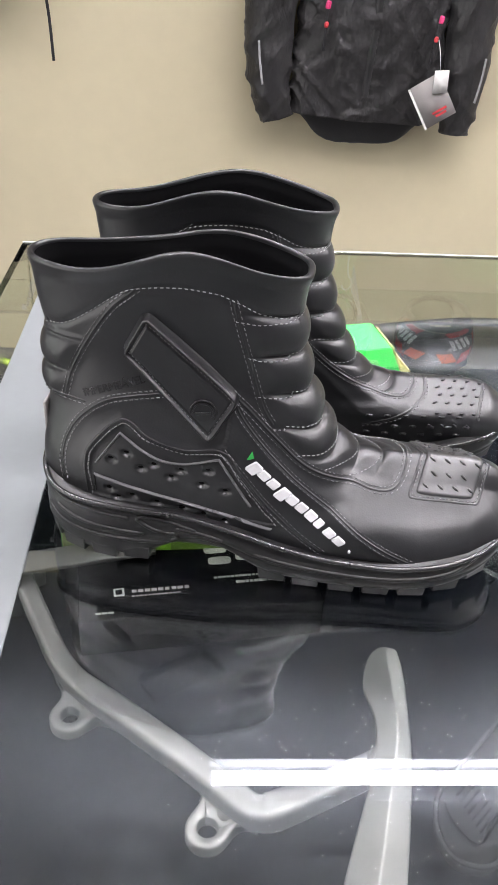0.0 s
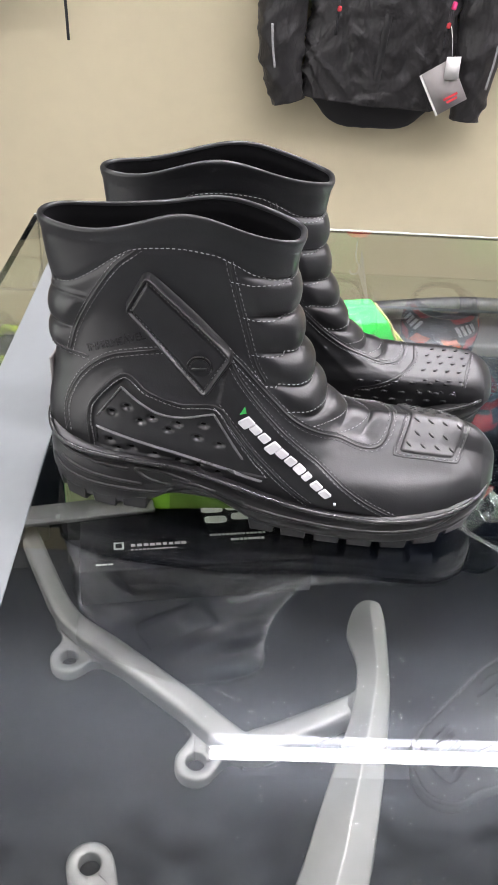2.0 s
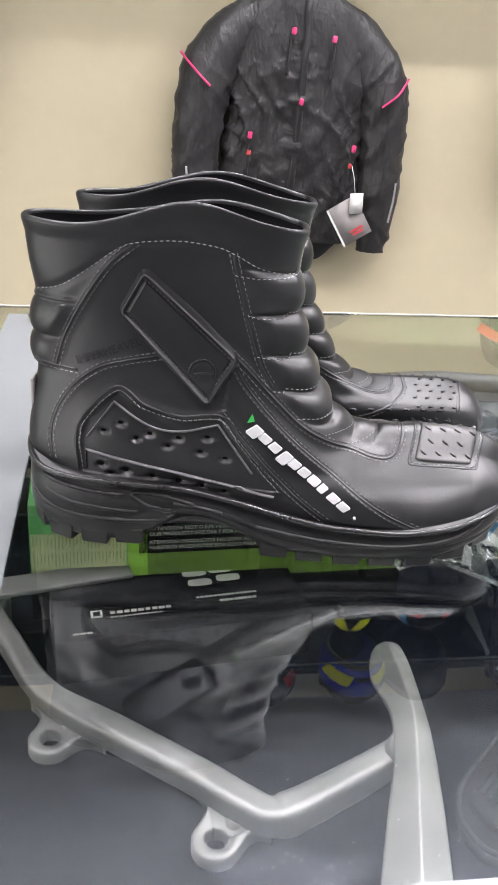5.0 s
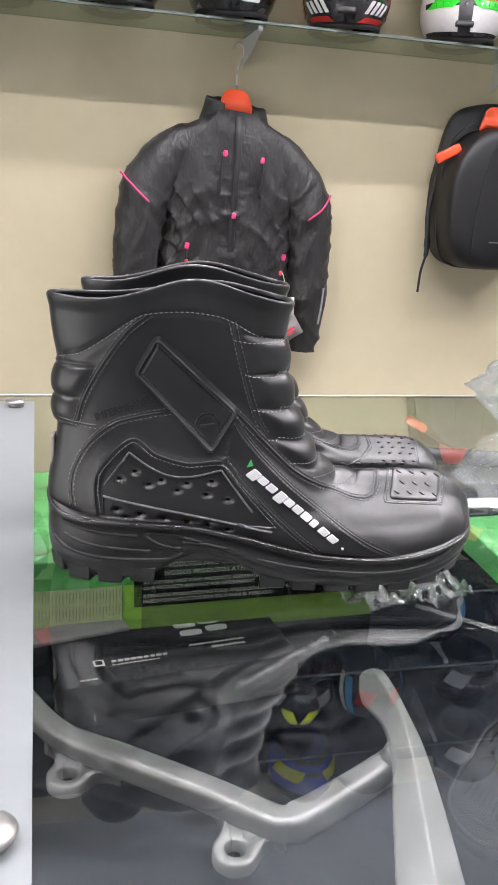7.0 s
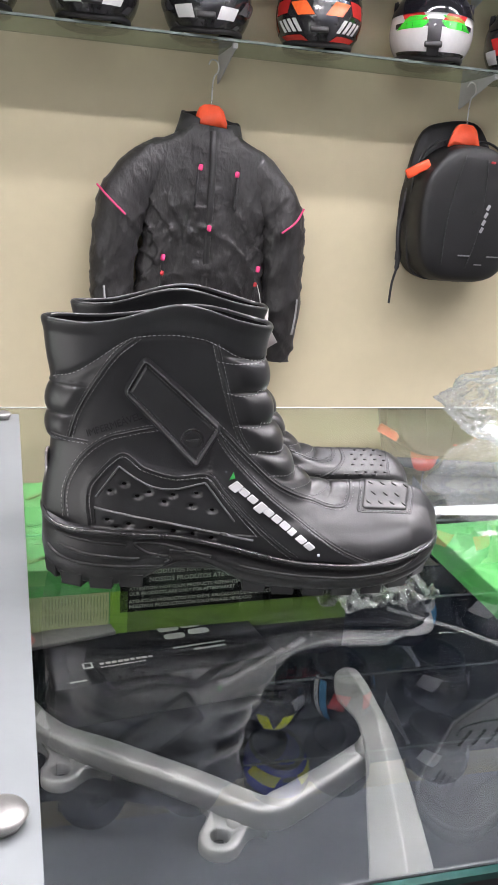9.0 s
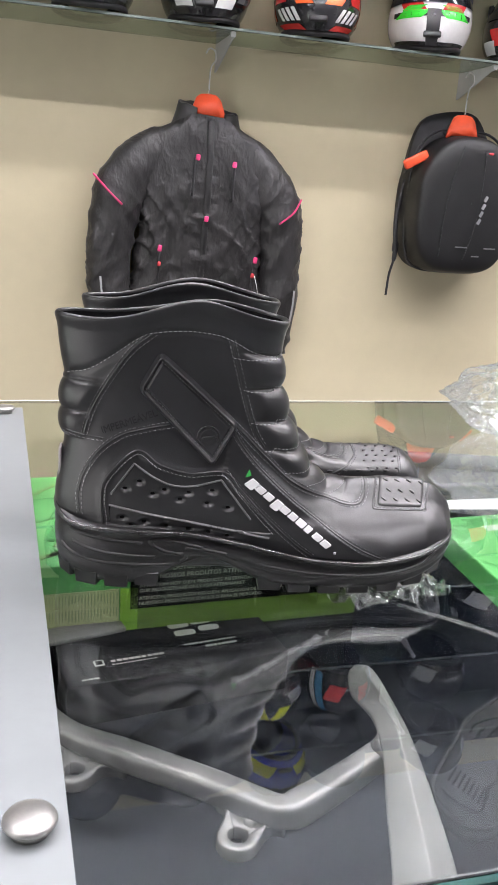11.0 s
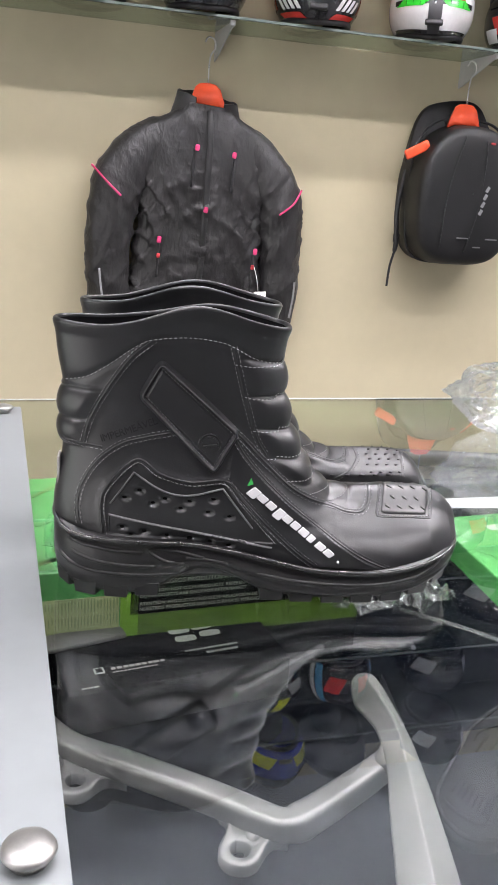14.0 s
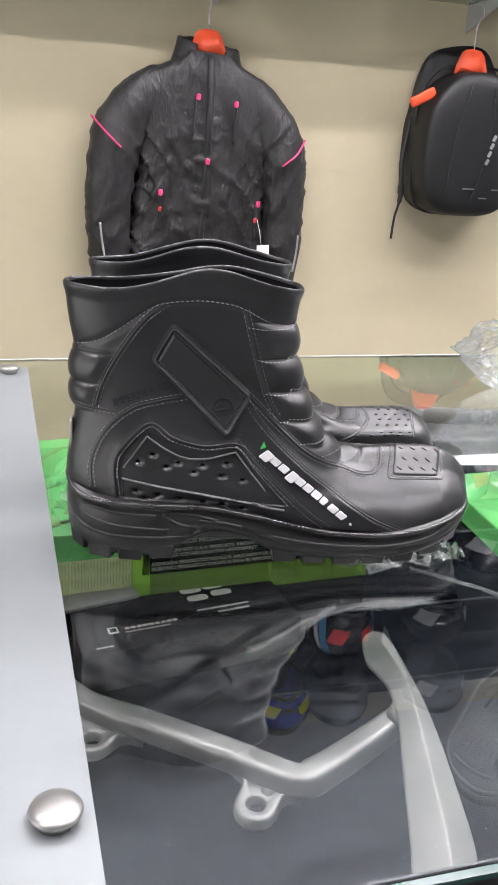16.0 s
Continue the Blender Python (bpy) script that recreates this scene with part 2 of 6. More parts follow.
def catmull(points, n):
    """A smooth curve through points: n samples."""
    p = np.asarray(points, float)
    p = np.vstack([2 * p[0] - p[1], p, 2 * p[-1] - p[-2]])
    t = np.linspace(0, len(p) - 3 - 1e-9, n)
    k = t.astype(int)
    f = (t - k)[:, None]
    a, b, c, d = p[k], p[k + 1], p[k + 2], p[k + 3]
    return 0.5 * (2 * b + (c - a) * f + (2 * a - 5 * b + 4 * c - d) * f ** 2 + (3 * b - a - 3 * c + d) * f ** 3)


def tube(points, radius, sides=8, caps=True, power=2.0):
    """A tube along points (k, 3); radius may be one number or one a point; a higher power squares its section."""
    p = np.asarray(points, float)
    rad = np.broadcast_to(np.asarray(radius, float), (len(p),))
    tan = np.gradient(p, axis=0)
    tan /= np.linalg.norm(tan, axis=1, keepdims=True) + 1e-12
    bm = bmesh.new()
    rings = []
    up = np.array([0, 0, 1.0]) if abs(tan[0][2]) < 0.9 else np.array([1.0, 0, 0])
    for q, t, r in zip(p, tan, rad):
        a = np.cross(t, up)
        a /= np.linalg.norm(a) + 1e-12
        up = np.cross(a, t)
        rings.append([bm.verts.new(q + r / (abs(math.cos(w)) ** power + abs(math.sin(w)) ** power) ** (1 / power) * (math.cos(w) * a + math.sin(w) * up)) for w in np.linspace(0, 2 * math.pi, sides, endpoint=False)])
    for r0, r1 in zip(rings, rings[1:]):
        for k in range(sides):
            bm.faces.new((r0[k], r0[(k + 1) % sides], r1[(k + 1) % sides], r1[k]))
    if caps:
        bm.faces.new(rings[0][::-1])
        bm.faces.new(rings[-1])
    bmesh.ops.recalc_face_normals(bm, faces=bm.faces)
    return bm


def prism(outline, depth, bevel=0.0, m=None):
    """A flat outline (x, y) raised by depth along z, its edges rounded."""
    bm = bmesh.new()
    f = bm.faces.new([bm.verts.new((x, y, 0)) for x, y in outline])
    ext = bmesh.ops.extrude_face_region(bm, geom=[f])
    bmesh.ops.translate(bm, verts=[v for v in ext["geom"] if isinstance(v, bmesh.types.BMVert)], vec=(0, 0, depth))
    bmesh.ops.recalc_face_normals(bm, faces=bm.faces)
    if bevel:
        sharp = [e for e in bm.edges if e.calc_face_angle(0) > 0.6]
        bmesh.ops.bevel(bm, geom=sharp, offset=bevel, segments=2, affect="EDGES")
    if m is not None:
        bm.transform(m)
    return bm


def writing(text, size, depth=0.0002, align="LEFT", spacing=1.0):
    """Letters of the built-in font as a mesh, lying in the xy plane."""
    cu = bpy.data.curves.new("writing", "FONT")
    cu.body, cu.size, cu.extrude, cu.align_x, cu.space_character = text, size, depth, align, spacing
    cu.resolution_u = 2
    ob = bpy.data.objects.new("writing", cu)
    me = bpy.data.meshes.new_from_object(ob)
    bpy.data.objects.remove(ob)
    return me


# ---- setting ----
def slab(name, x0, x1, y0, y1, z0, z1, mat, label, bevel=0.0):
    bm = box(x1 - x0, y1 - y0, z1 - z0, bevel, ((x0 + x1) / 2, (y0 + y1) / 2, (z0 + z1) / 2))
    ob = part(name, bm, mat, smooth=False)
    return tagged(ob, label, name.split("_")[0], kind="structure")


X0, X1, Y0 = -2.6, 3.4, -3.2
slab("floor", X0 - 0.1, X1 + 0.1, Y0 - 0.1, WALL_Y + 0.1, FLOOR - 0.1, FLOOR, M_FLOOR, "plain grey tiled shop floor")
slab("ceiling", X0 - 0.1, X1 + 0.1, Y0 - 0.1, WALL_Y + 0.1, CEIL, CEIL + 0.1, M_CEIL, "plain grey painted shop ceiling")
slab("wall_north", X0, X1, WALL_Y, WALL_Y + 0.1, FLOOR, CEIL, M_WALL, "beige painted shop wall behind the shelves")
slab("wall_south", X0, X1, Y0 - 0.1, Y0, FLOOR, CEIL, M_GREYWALL, "grey painted shop wall behind the counter")
WY0, WY1, WZ0, WZ1 = -2.6, 0.4, -0.85, 0.95
for k, (ya, yb, za, zb) in enumerate(((Y0 - 0.1, WY0, FLOOR, CEIL), (WY1, WALL_Y + 0.1, FLOOR, CEIL), (WY0, WY1, FLOOR, WZ0), (WY0, WY1, WZ1, CEIL))):
    slab("wall_west_%d" % (k + 1), X0 - 0.1, X0, ya, yb, za, zb, M_WHITEWALL, "grey painted shop wall round the window")
wn = thing("window_1", None, "wide shop window with grey aluminium frame", "window", kind="structure")
for ya, yb, za, zb in ((WY0, WY1, WZ0, WZ0 + 0.05), (WY0, WY1, WZ1 - 0.05, WZ1), (WY0, WY0 + 0.05, WZ0 + 0.05, WZ1 - 0.05), (WY1 - 0.05, WY1, WZ0 + 0.05, WZ1 - 0.05)):
    part("window_frame", box(0.05, yb - ya, zb - za, 0.003, (X0 - 0.05, (ya + yb) / 2, (za + zb) / 2)), M_ALU, wn, smooth=False)
pane = part("pane", box(0.006, WY1 - WY0 - 0.1, WZ1 - WZ0 - 0.1, 0, (X0 - 0.05, (WY0 + WY1) / 2, (WZ0 + WZ1) / 2)), M_SHELFGLASS, wn, smooth=False)
pane.visible_shadow = False
slab("wall_east", X1, X1 + 0.1, Y0 - 0.1, WALL_Y + 0.1, FLOOR, CEIL, M_WHITEWALL, "grey painted side wall of the shop")


def ceiling_lamp(x, y):
    t = thing("ceiling_lamp", pose(x, y, CEIL), "long white linear tube lamp hung below the ceiling", "lamp", "linear ceiling lamps")
    part("housing", box(1.24, 0.098, 0.033, 0.004, (0, 0, -0.07)), M_CEIL, t, smooth=False)
    # strips added to cut the lamp's light off the upper wall
    for sy in (-0.0455, 0.0455):
        part("cutoff_strip", box(1.24, 0.004, 0.042, 0.0008, (0, sy, -0.1075)), M_CEIL, t, smooth=False)
    n = 24
    arc = [(-0.0285 + 0.057 * k / n, -0.087 - 0.022 * math.sin(math.pi * k / n)) for k in range(n + 1)]
    bm = bmesh.new()
    a = [bm.verts.new((-0.61, yy, zz)) for yy, zz in arc]
    b = [bm.verts.new((0.61, yy, zz)) for yy, zz in arc]
    for k in range(n):
        bm.faces.new((a[k], a[k + 1], b[k + 1], b[k]))
    bm.faces.new(a + [])
    bm.faces.new(b[::-1])
    bmesh.ops.recalc_face_normals(bm, faces=bm.faces)
    part("diffuser", bm, M_LAMP, t, "glowing white diffuser")
    for sx in (-0.45, 0.45):
        part("hanger_rod", tube([(sx, 0, -0.054), (sx, 0, 0)], 0.005), M_STEEL, t)
    return t


for lx, ly in LAMPS:
    ceiling_lamp(lx, ly)

# counter: a glass display case
CX0, CX1, CY0, CY1, TG = -0.225, 1.75, -0.307, 0.541, 0.0040
SHELF_Z = -0.148
counter = thing("display_counter", pose(0, 0, 0), "long glass-topped display counter with dark lined shelf", "counter")
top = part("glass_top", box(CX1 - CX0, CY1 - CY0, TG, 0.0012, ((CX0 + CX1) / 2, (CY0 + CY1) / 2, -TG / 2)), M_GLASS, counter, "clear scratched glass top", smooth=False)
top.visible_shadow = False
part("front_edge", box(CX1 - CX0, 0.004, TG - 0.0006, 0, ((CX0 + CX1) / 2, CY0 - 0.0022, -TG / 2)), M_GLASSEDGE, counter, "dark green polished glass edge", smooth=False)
# pale strip paints the light that the back edge catches
part("back_edge", box(CX1 - CX0, 0.003, TG - 0.0006, 0, ((CX0 + CX1) / 2, CY1 + 0.0018, -TG / 2)), M_BACKEDGE_GLINT, counter, "glass edge painted bright where it catches light", smooth=False)
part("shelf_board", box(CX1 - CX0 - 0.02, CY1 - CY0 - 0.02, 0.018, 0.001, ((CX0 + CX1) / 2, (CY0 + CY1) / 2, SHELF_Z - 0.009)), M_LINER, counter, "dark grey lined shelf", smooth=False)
bk = part("back_pane", box(CX1 - CX0, 0.006, 0.40, 0, ((CX0 + CX1) / 2, CY1 - 0.004, -TG - 0.2005)), M_PANE, counter, "clear glass pane", smooth=False)
bk.visible_shadow = False
lp = part("side_pane", box(0.006, CY1 - CY0 - 0.014, 0.40, 0, (CX0 + 0.004, (CY0 + CY1) / 2, -TG - 0.2005)), M_PANE, counter, "clear glass pane", smooth=False)
lp.visible_shadow = False
part("side_panel", box(0.018, CY1 - CY0 - 0.014, 0.40, 0.001, (CX1 - 0.012, (CY0 + CY1) / 2, -TG - 0.2005)), M_CASE, counter, smooth=False)
part("front_panel", box(CX1 - CX0 - 0.03, 0.004, 0.40, 0.0005, ((CX0 + CX1) / 2 - 0.004, CY0 + 0.0025, -TG - 0.2005)), M_CASE, counter, smooth=False)
part("base", box(CX1 - CX0 - 0.02, CY1 - CY0 - 0.02, 0.54, 0.002, ((CX0 + CX1) / 2, (CY0 + CY1) / 2, FLOOR + 0.27)), M_CASE, counter, smooth=False)


# ---- boots ----
from mathutils.bvhtree import BVHTree

# side profile: back and front of each slanting section, heel at u = 0, toe at u = 0.313
SECTIONS = np.array([
    (0.0052, 0.1893, 0.1701, 0.1893), (0.0082, 0.1642, 0.1680, 0.1669), (0.0113, 0.1439, 0.1690, 0.1435), (0.0103, 0.1228, 0.1752, 0.1200),
    (0.0115, 0.1033, 0.1846, 0.1003), (0.0088, 0.0840, 0.1953, 0.0831), (0.0055, 0.0599, 0.2104, 0.0729), (0.0060, 0.0350, 0.2258, 0.0705),
    (0.0140, 0.0120, 0.2393, 0.0715), (0.0600, 0.0100, 0.2537, 0.0718), (0.1200, 0.0140, 0.2681, 0.0712), (0.1800, 0.0100, 0.2835, 0.0706),
    (0.2300, 0.0080, 0.2985, 0.0665), (0.2620, 0.0100, 0.3085, 0.0585), (0.2850, 0.0160, 0.3145, 0.0495), (0.2980, 0.0250, 0.3160, 0.0405)])
FOOT_U = [0.0, 0.03, 0.10, 0.16, 0.21, 0.25, 0.283, 0.305, 0.320]
FOOT_OUT = [0.034, 0.037, 0.038, 0.045, 0.050, 0.048, 0.042, 0.031, 0.012]
FOOT_IN = [0.034, 0.036, 0.033, 0.035, 0.041, 0.043, 0.040, 0.034, 0.022]
SEAM_S = [0.74, 0.755, 0.80, 0.815, 0.83, 0.87, 0.92, 0.96]
BACK_S = [0.30, 0.26, 0.20, 0.14, 0.10, 0.08]


def step(a, b, x):
    t = np.clip((x - a) / (b - a), 0, 1)
    return t * t * (3 - 2 * t)


def middle(u, z):
    """Where the boot's middle line lies, from side to side."""
    shaft = -0.009 * step(0.05, 0.14, z)
    fore = -(0.004 + 0.008 * step(0.025, 0.075, z)) - 0.005 * step(0.26, 0.31, u)
    k = step(0.15, 0.215, u)
    return shaft * (1 - k) + fore * k


def smooth_table(x, xs, ys):
    """A smooth curve through a few places, read at x."""
    c = catmull(list(zip(xs, ys)), 240)
    return np.interp(x, c[:, 0], c[:, 1])


def rim_wave(u, outer, rise):
    """The rim rises in the middle; rise: outer and inner height, the inner peak's shift, the width."""
    top = rise[1] + (rise[0] - rise[1]) * outer
    return top * np.exp(-(((u - 0.105 - rise[2] * (1 - outer)) / rise[3]) ** 2)) - 0.002 * np.exp(-(((u - 0.035) / 0.025) ** 2))


def polyline_gap(u, z, line):
    """Distance from points to a line of (u, z)."""
    best = np.full(u.shape, 1e9)
    for (a, b), (c, d) in zip(line[:-1], line[1:]):
        e = np.array([c - a, d - b])
        t = np.clip(((u - a) * e[0] + (z - b) * e[1]) / (e @ e + 1e-12), 0, 1)
        best = np.minimum(best, np.hypot(u - a - t * e[0], z - b - t * e[1]))
    return best


def inside(u, z, poly):
    hit = np.zeros(u.shape, bool)
    for (a, b), (c, d) in zip(poly, poly[1:] + poly[:1]):
        if b != d:
            cross = ((b > z) != (d > z)) & (u < (c - a) * (z - b) / (d - b) + a)
            hit ^= cross
    return hit


TOP_SEAM = [(0.0150, 0.1490), (0.0291, 0.1533), (0.0445, 0.1633), (0.0621, 0.1764), (0.0735, 0.1814), (0.0973, 0.1836), (0.1180, 0.1815), (0.1294, 0.1775), (0.1427, 0.1705), (0.1545, 0.1670), (0.1645, 0.1662)]
BACK_ARC = [(0.0735, 0.1814), (0.0590, 0.1690), (0.0445, 0.1485), (0.0322, 0.1256), (0.0263, 0.1063)]
HEEL_ARC = [(0.0250, 0.0519), (0.0239, 0.0663), (0.0277, 0.0810), (0.0376, 0.0966), (0.0528, 0.1086), (0.0703, 0.1142), (0.0889, 0.1182)]
FRONT_SEAM = [(0.1283, 0.1776), (0.1345, 0.1559), (0.1416, 0.1323), (0.1481, 0.1141), (0.1554, 0.1026)]
VAMP_SEAM = [(0.1300, 0.1215), (0.1400, 0.1125), (0.1521, 0.1005), (0.1731, 0.0815), (0.1946, 0.0685), (0.2122, 0.0612), (0.2246, 0.0585), (0.2326, 0.0610)]
BAND_UP = [(0.1310, 0.1175), (0.1398, 0.1031), (0.1573, 0.0844), (0.1796, 0.0652), (0.2066, 0.0458), (0.2291, 0.0325), (0.2516, 0.0235)]
BAND_LOW = [(0.1270, 0.0861), (0.1415, 0.0717), (0.1582, 0.0556), (0.1786, 0.0378), (0.1928, 0.0276)]
VENT = [(0.0420, 0.0458), (0.0399, 0.0671), (0.0448, 0.0808), (0.0641, 0.0988), (0.0814, 0.0893), (0.1018, 0.0845), (0.1271, 0.0859), (0.1415, 0.0698), (0.1654, 0.0451)]
VENT_IN = [(0.0465, 0.0672), (0.0625, 0.0895), (0.0765, 0.0810), (0.0890, 0.0762), (0.1040, 0.0757), (0.1245, 0.0805), (0.1460, 0.0545)]
VENT_HOLES = [(0.0568, 0.0722), (0.0667, 0.0775), (0.0763, 0.0695), (0.0840, 0.0729), (0.0953, 0.0665), (0.1012, 0.0712), (0.1184, 0.0730), (0.1150, 0.0645), (0.1296, 0.0620),
              (0.0550, 0.0512), (0.0612, 0.0458), (0.0708, 0.0490), (0.0863, 0.0468), (0.1021, 0.0452), (0.1160, 0.0438), (0.1303, 0.0418)]
STRAP = [(0.0782, 0.1708), (0.0625, 0.1418), (0.1180, 0.0873), (0.1374, 0.1197)]


def boot_body(rows=330, cols=400, rise=(0.0140, 0.0088, 0.014, 0.038)):
    """The moulded upper, in u (ahead), w (outer side) and z."""
    sec = catmull(SECTIONS, rows)
    idx = np.linspace(0, len(SECTIONS) - 1, rows)
    th = np.linspace(0, 2 * math.pi, cols, endpoint=False)
    s = (1 - np.cos(th)) / 2
    side = np.where(th < math.pi, 1.0, -1.0)
    bu, bz, fu, fz = (sec[:, k, None] for k in range(4))
    u = bu + (fu - bu) * s
    z = bz + (fz - bz) * s
    i2 = idx[:, None]
    nb = 2.4 + 5.5 * step(6.5, 9.5, i2) - 3.0 * step(13, 15, i2)
    nf = 2.7 - 0.45 * step(4, 8, i2)
    n = np.where(s[None] < 0.5, nb, nf)
    env = np.clip(1 - np.abs(2 * s[None] - 1) ** n, 0, 1) ** (1 / n)
    low = step(0.105, 0.050, z)
    foot = np.where(side > 0, np.interp(u, FOOT_U, FOOT_OUT), np.interp(u, FOOT_U, FOOT_IN))
    shaft = 0.0265 + 0.0045 * step(0.15, 0.095, z) + 0.0012 * step(0.165, 0.20, z)
    shaft = shaft + (foot - shaft) * step(0.16, 0.20, u)
    w = side[None] * (shaft * (1 - low) + foot * low) * env
    w = w + middle(u, z)
    # the forefoot falls away to both sides of a ridge
    base = middle(u, np.full(u.shape, 0.02))
    out, inn = np.interp(u, FOOT_U, FOOT_OUT) + base, np.interp(u, FOOT_U, FOOT_IN) - base
    we = np.where(w > -0.012, -0.012 + (w + 0.012) * 0.056 / (out + 0.012), -0.012 + (w + 0.012) * 0.040 / (inn - 0.012))
    knots = [-0.056, -0.050, -0.040, -0.030, -0.020, -0.012, -0.005, 0.002, 0.008, 0.020, 0.032, 0.041, 0.047, 0.052]
    fall = smooth_table(we, knots, [0.003, 0.005, 0.0065, 0.0055, 0.0030, 0.0008, 0.0026, 0.0074, 0.0118, 0.0160, 0.0176, 0.0176, 0.0160, 0.0120])
    fall = fall * (1 - 0.6 * step(0.250, 0.300, u) * step(-0.002, 0.036, we))
    crest = 1 - 0.6 * step(0.278, 0.318, u)
    tall = (smooth_table(we, knots, [0.055, 0.0615, 0.067, 0.0695, 0.071, 0.0715, 0.0715, 0.0712, 0.0705, 0.068, 0.062, 0.055, 0.048, 0.040]) - 0.018) * crest
    z = z - fall * crest * step(0.150, 0.255, u) * np.clip((z - 0.018) / tall, 0, 1.1)
    # the wavy rim
    z = z + rim_wave(u, step(-0.012, 0.012, w - middle(u, z)), rise) * step(2.2, 0.0, i2)
    p = np.stack([u, w, z], -1)

    def normals(q):
        du = np.roll(q, -1, 1) - np.roll(q, 1, 1)
        dv = np.gradient(q, axis=0)
        nn = np.cross(du, dv)
        nn /= np.linalg.norm(nn, axis=-1, keepdims=True) + 1e-12
        c = q.mean(1, keepdims=True)
        sign = np.sign(((q - c) * nn).sum(-1).mean())
        return nn * sign

    nrm = normals(p)
    off = np.zeros(u.shape)
    # padded ribs on the front
    ph = i2 - np.floor(i2)
    pads = np.sin(math.pi * ph) ** 0.55
    edge = np.interp(idx, range(8), SEAM_S)[:, None]
    front = step(0, 0.09, s[None] - edge) * step(0.85, 1.05, i2) * step(7.0, 6.6, i2)
    amp = np.interp(idx, [1, 2, 4, 5, 7, 8], [0.0045, 0.0062, 0.0056, 0.0042, 0.0026, 0.0014])[:, None]
    seam_z = np.interp(u, [q[0] for q in VAMP_SEAM], [q[1] for q in VAMP_SEAM])
    tongue = step(0.0005, 0.010, z - seam_z) * step(0.5, 0.6, s[None]) * step(7.9, 7.5, i2)
    low_part = step(3.8, 4.8, i2)
    front = front * np.where(u > 0.15, step(0.0005, 0.011, z - seam_z), 1.0) * (1 - low_part) + tongue * low_part
    off += front * amp * pads - front * 0.0015
    # two softer ribs behind the ankle
    edge = np.interp(idx, range(6), BACK_S)[:, None]
    rear = step(0, 0.08, edge - s[None]) * step(1.8, 2.0, i2) * step(4.0, 3.9, i2)
    off += rear * 0.0038 * pads
    # cuff swells gently above the top seam, slight lip at the rim
    off += 0.0012 * step(0.35, 0.0, i2)
    gap = polyline_gap(u, z, TOP_SEAM)
    off += np.where(np.abs(w - middle(u, z)) > 0.012, -0.0011 * np.exp(-((gap / 0.0022) ** 2)), 0)
    outer = (w > middle(u, z) + 0.010)
    both = np.abs(w - middle(u, z)) > 0.010
    for line in (BACK_ARC, HEEL_ARC, FRONT_SEAM, BAND_UP, BAND_LOW):
        g = polyline_gap(u, z, line)
        off += np.where(both, 0.0006 * np.exp(-(((g - 0.0) / 0.0034) ** 2)), 0)
    g = polyline_gap(u, z, VAMP_SEAM)
    off += np.where(both, 0.0009 * np.exp(-((g / 0.0034) ** 2)), 0)
    # ventilation field: sunk between raised borders, with dents
    v_in = inside(u, z, VENT)
    g = polyline_gap(u, z, VENT)
    off += np.where(outer, np.where(v_in, -0.0012 * step(0, 0.003, g), 0) + 0.0007 * np.exp(-((g / 0.003) ** 2)), 0)
    # logo band lies a little proud
    band = inside(u, z, BAND_UP + BAND_LOW[::-1])
    g = np.minimum(polyline_gap(u, z, BAND_UP), polyline_gap(u, z, BAND_LOW))
    off += np.where(outer & band, 0.0008 * step(0, 0.003, g), 0)
    for hu, hz in VENT_HOLES:
        d = np.hypot((u - hu) / 0.0027, (z - hz) / 0.0019)
        off += np.where(outer, -0.0021 * np.exp(-(d ** 4)), 0)
    # irregular hand of a moulded part
    off += 0.0005 * np.sin(u * 61 + z * 37) * np.sin(z * 83 + w * 40 + 1.0)
    p = p + nrm * off[..., None]
    return p


def boot_inside(p):
    """The inner wall of the shaft, from the rim downwards."""
    rows = p[:100]
    c = rows.mean(1, keepdims=True)
    d = rows - c
    d[..., 2] *= 1.0
    ln = np.linalg.norm(d[..., :2], axis=-1, keepdims=True)
    shrink = np.clip(1 - 0.0042 / (ln + 1e-9), 0.2, 1)
    q = rows.copy()
    q[..., :2] = c[..., :2] + d[..., :2] * shrink
    return q


def boot_rim(p, q):
    """Rounded lip between outer and inner wall."""
    a, b = p[0], q[0]
    k = np.linspace(0, math.pi, 9)
    rings = []
    for w in k:
        m = (a + b) / 2 + (a - b) / 2 * math.cos(w)
        m = m + np.array([0, 0, 0.0024]) * math.sin(w)
        rings.append(m)
    return np.array(rings)


class Skin:
    """Finds places on a boot's upper."""

    def __init__(self, me):
        vs = [v.co for v in me.vertices]
        fs = [f.vertices[:] for f in me.polygons]
        self.tree = BVHTree.FromPolygons(vs, fs)

    def side(self, u, z, sign=1.0):
        hit = self.tree.ray_cast(Vector((u, 0.2 * sign, z)), Vector((0, -sign, 0)))
        return (hit[0], hit[1]) if hit[0] else (Vector((u, 0.02 * sign, z)), Vector((0, sign, 0)))

    def round(self, u, deg, zc=0.03):
        a = radians(deg)
        d = Vector((0, math.sin(a), math.cos(a)))
        c = Vector((u, -0.012, zc))
        hit = self.tree.ray_cast(c + d * 0.2, -d)
        return (hit[0], hit[1]) if hit[0] else (c + d * 0.03, d)

    def toe(self, u, deg):
        """A place on the toe box, in the slant of its pad."""
        return self.round(u + 0.007 * (1 - abs(deg) / 45), deg)

    def section(self, i, s, sign):
        """A place on the front of section i."""
        b = SECTIONS[int(i)]
        u, z = b[0] + (b[2] - b[0]) * s, b[1] + (b[3] - b[1]) * s
        hit = self.tree.find_nearest(Vector((u, float(middle(u, z)) + sign * 0.035 * max(0.0, 1 - abs(2 * s - 1) ** 2.6) ** 0.4, z)))
        return hit[0], hit[1]


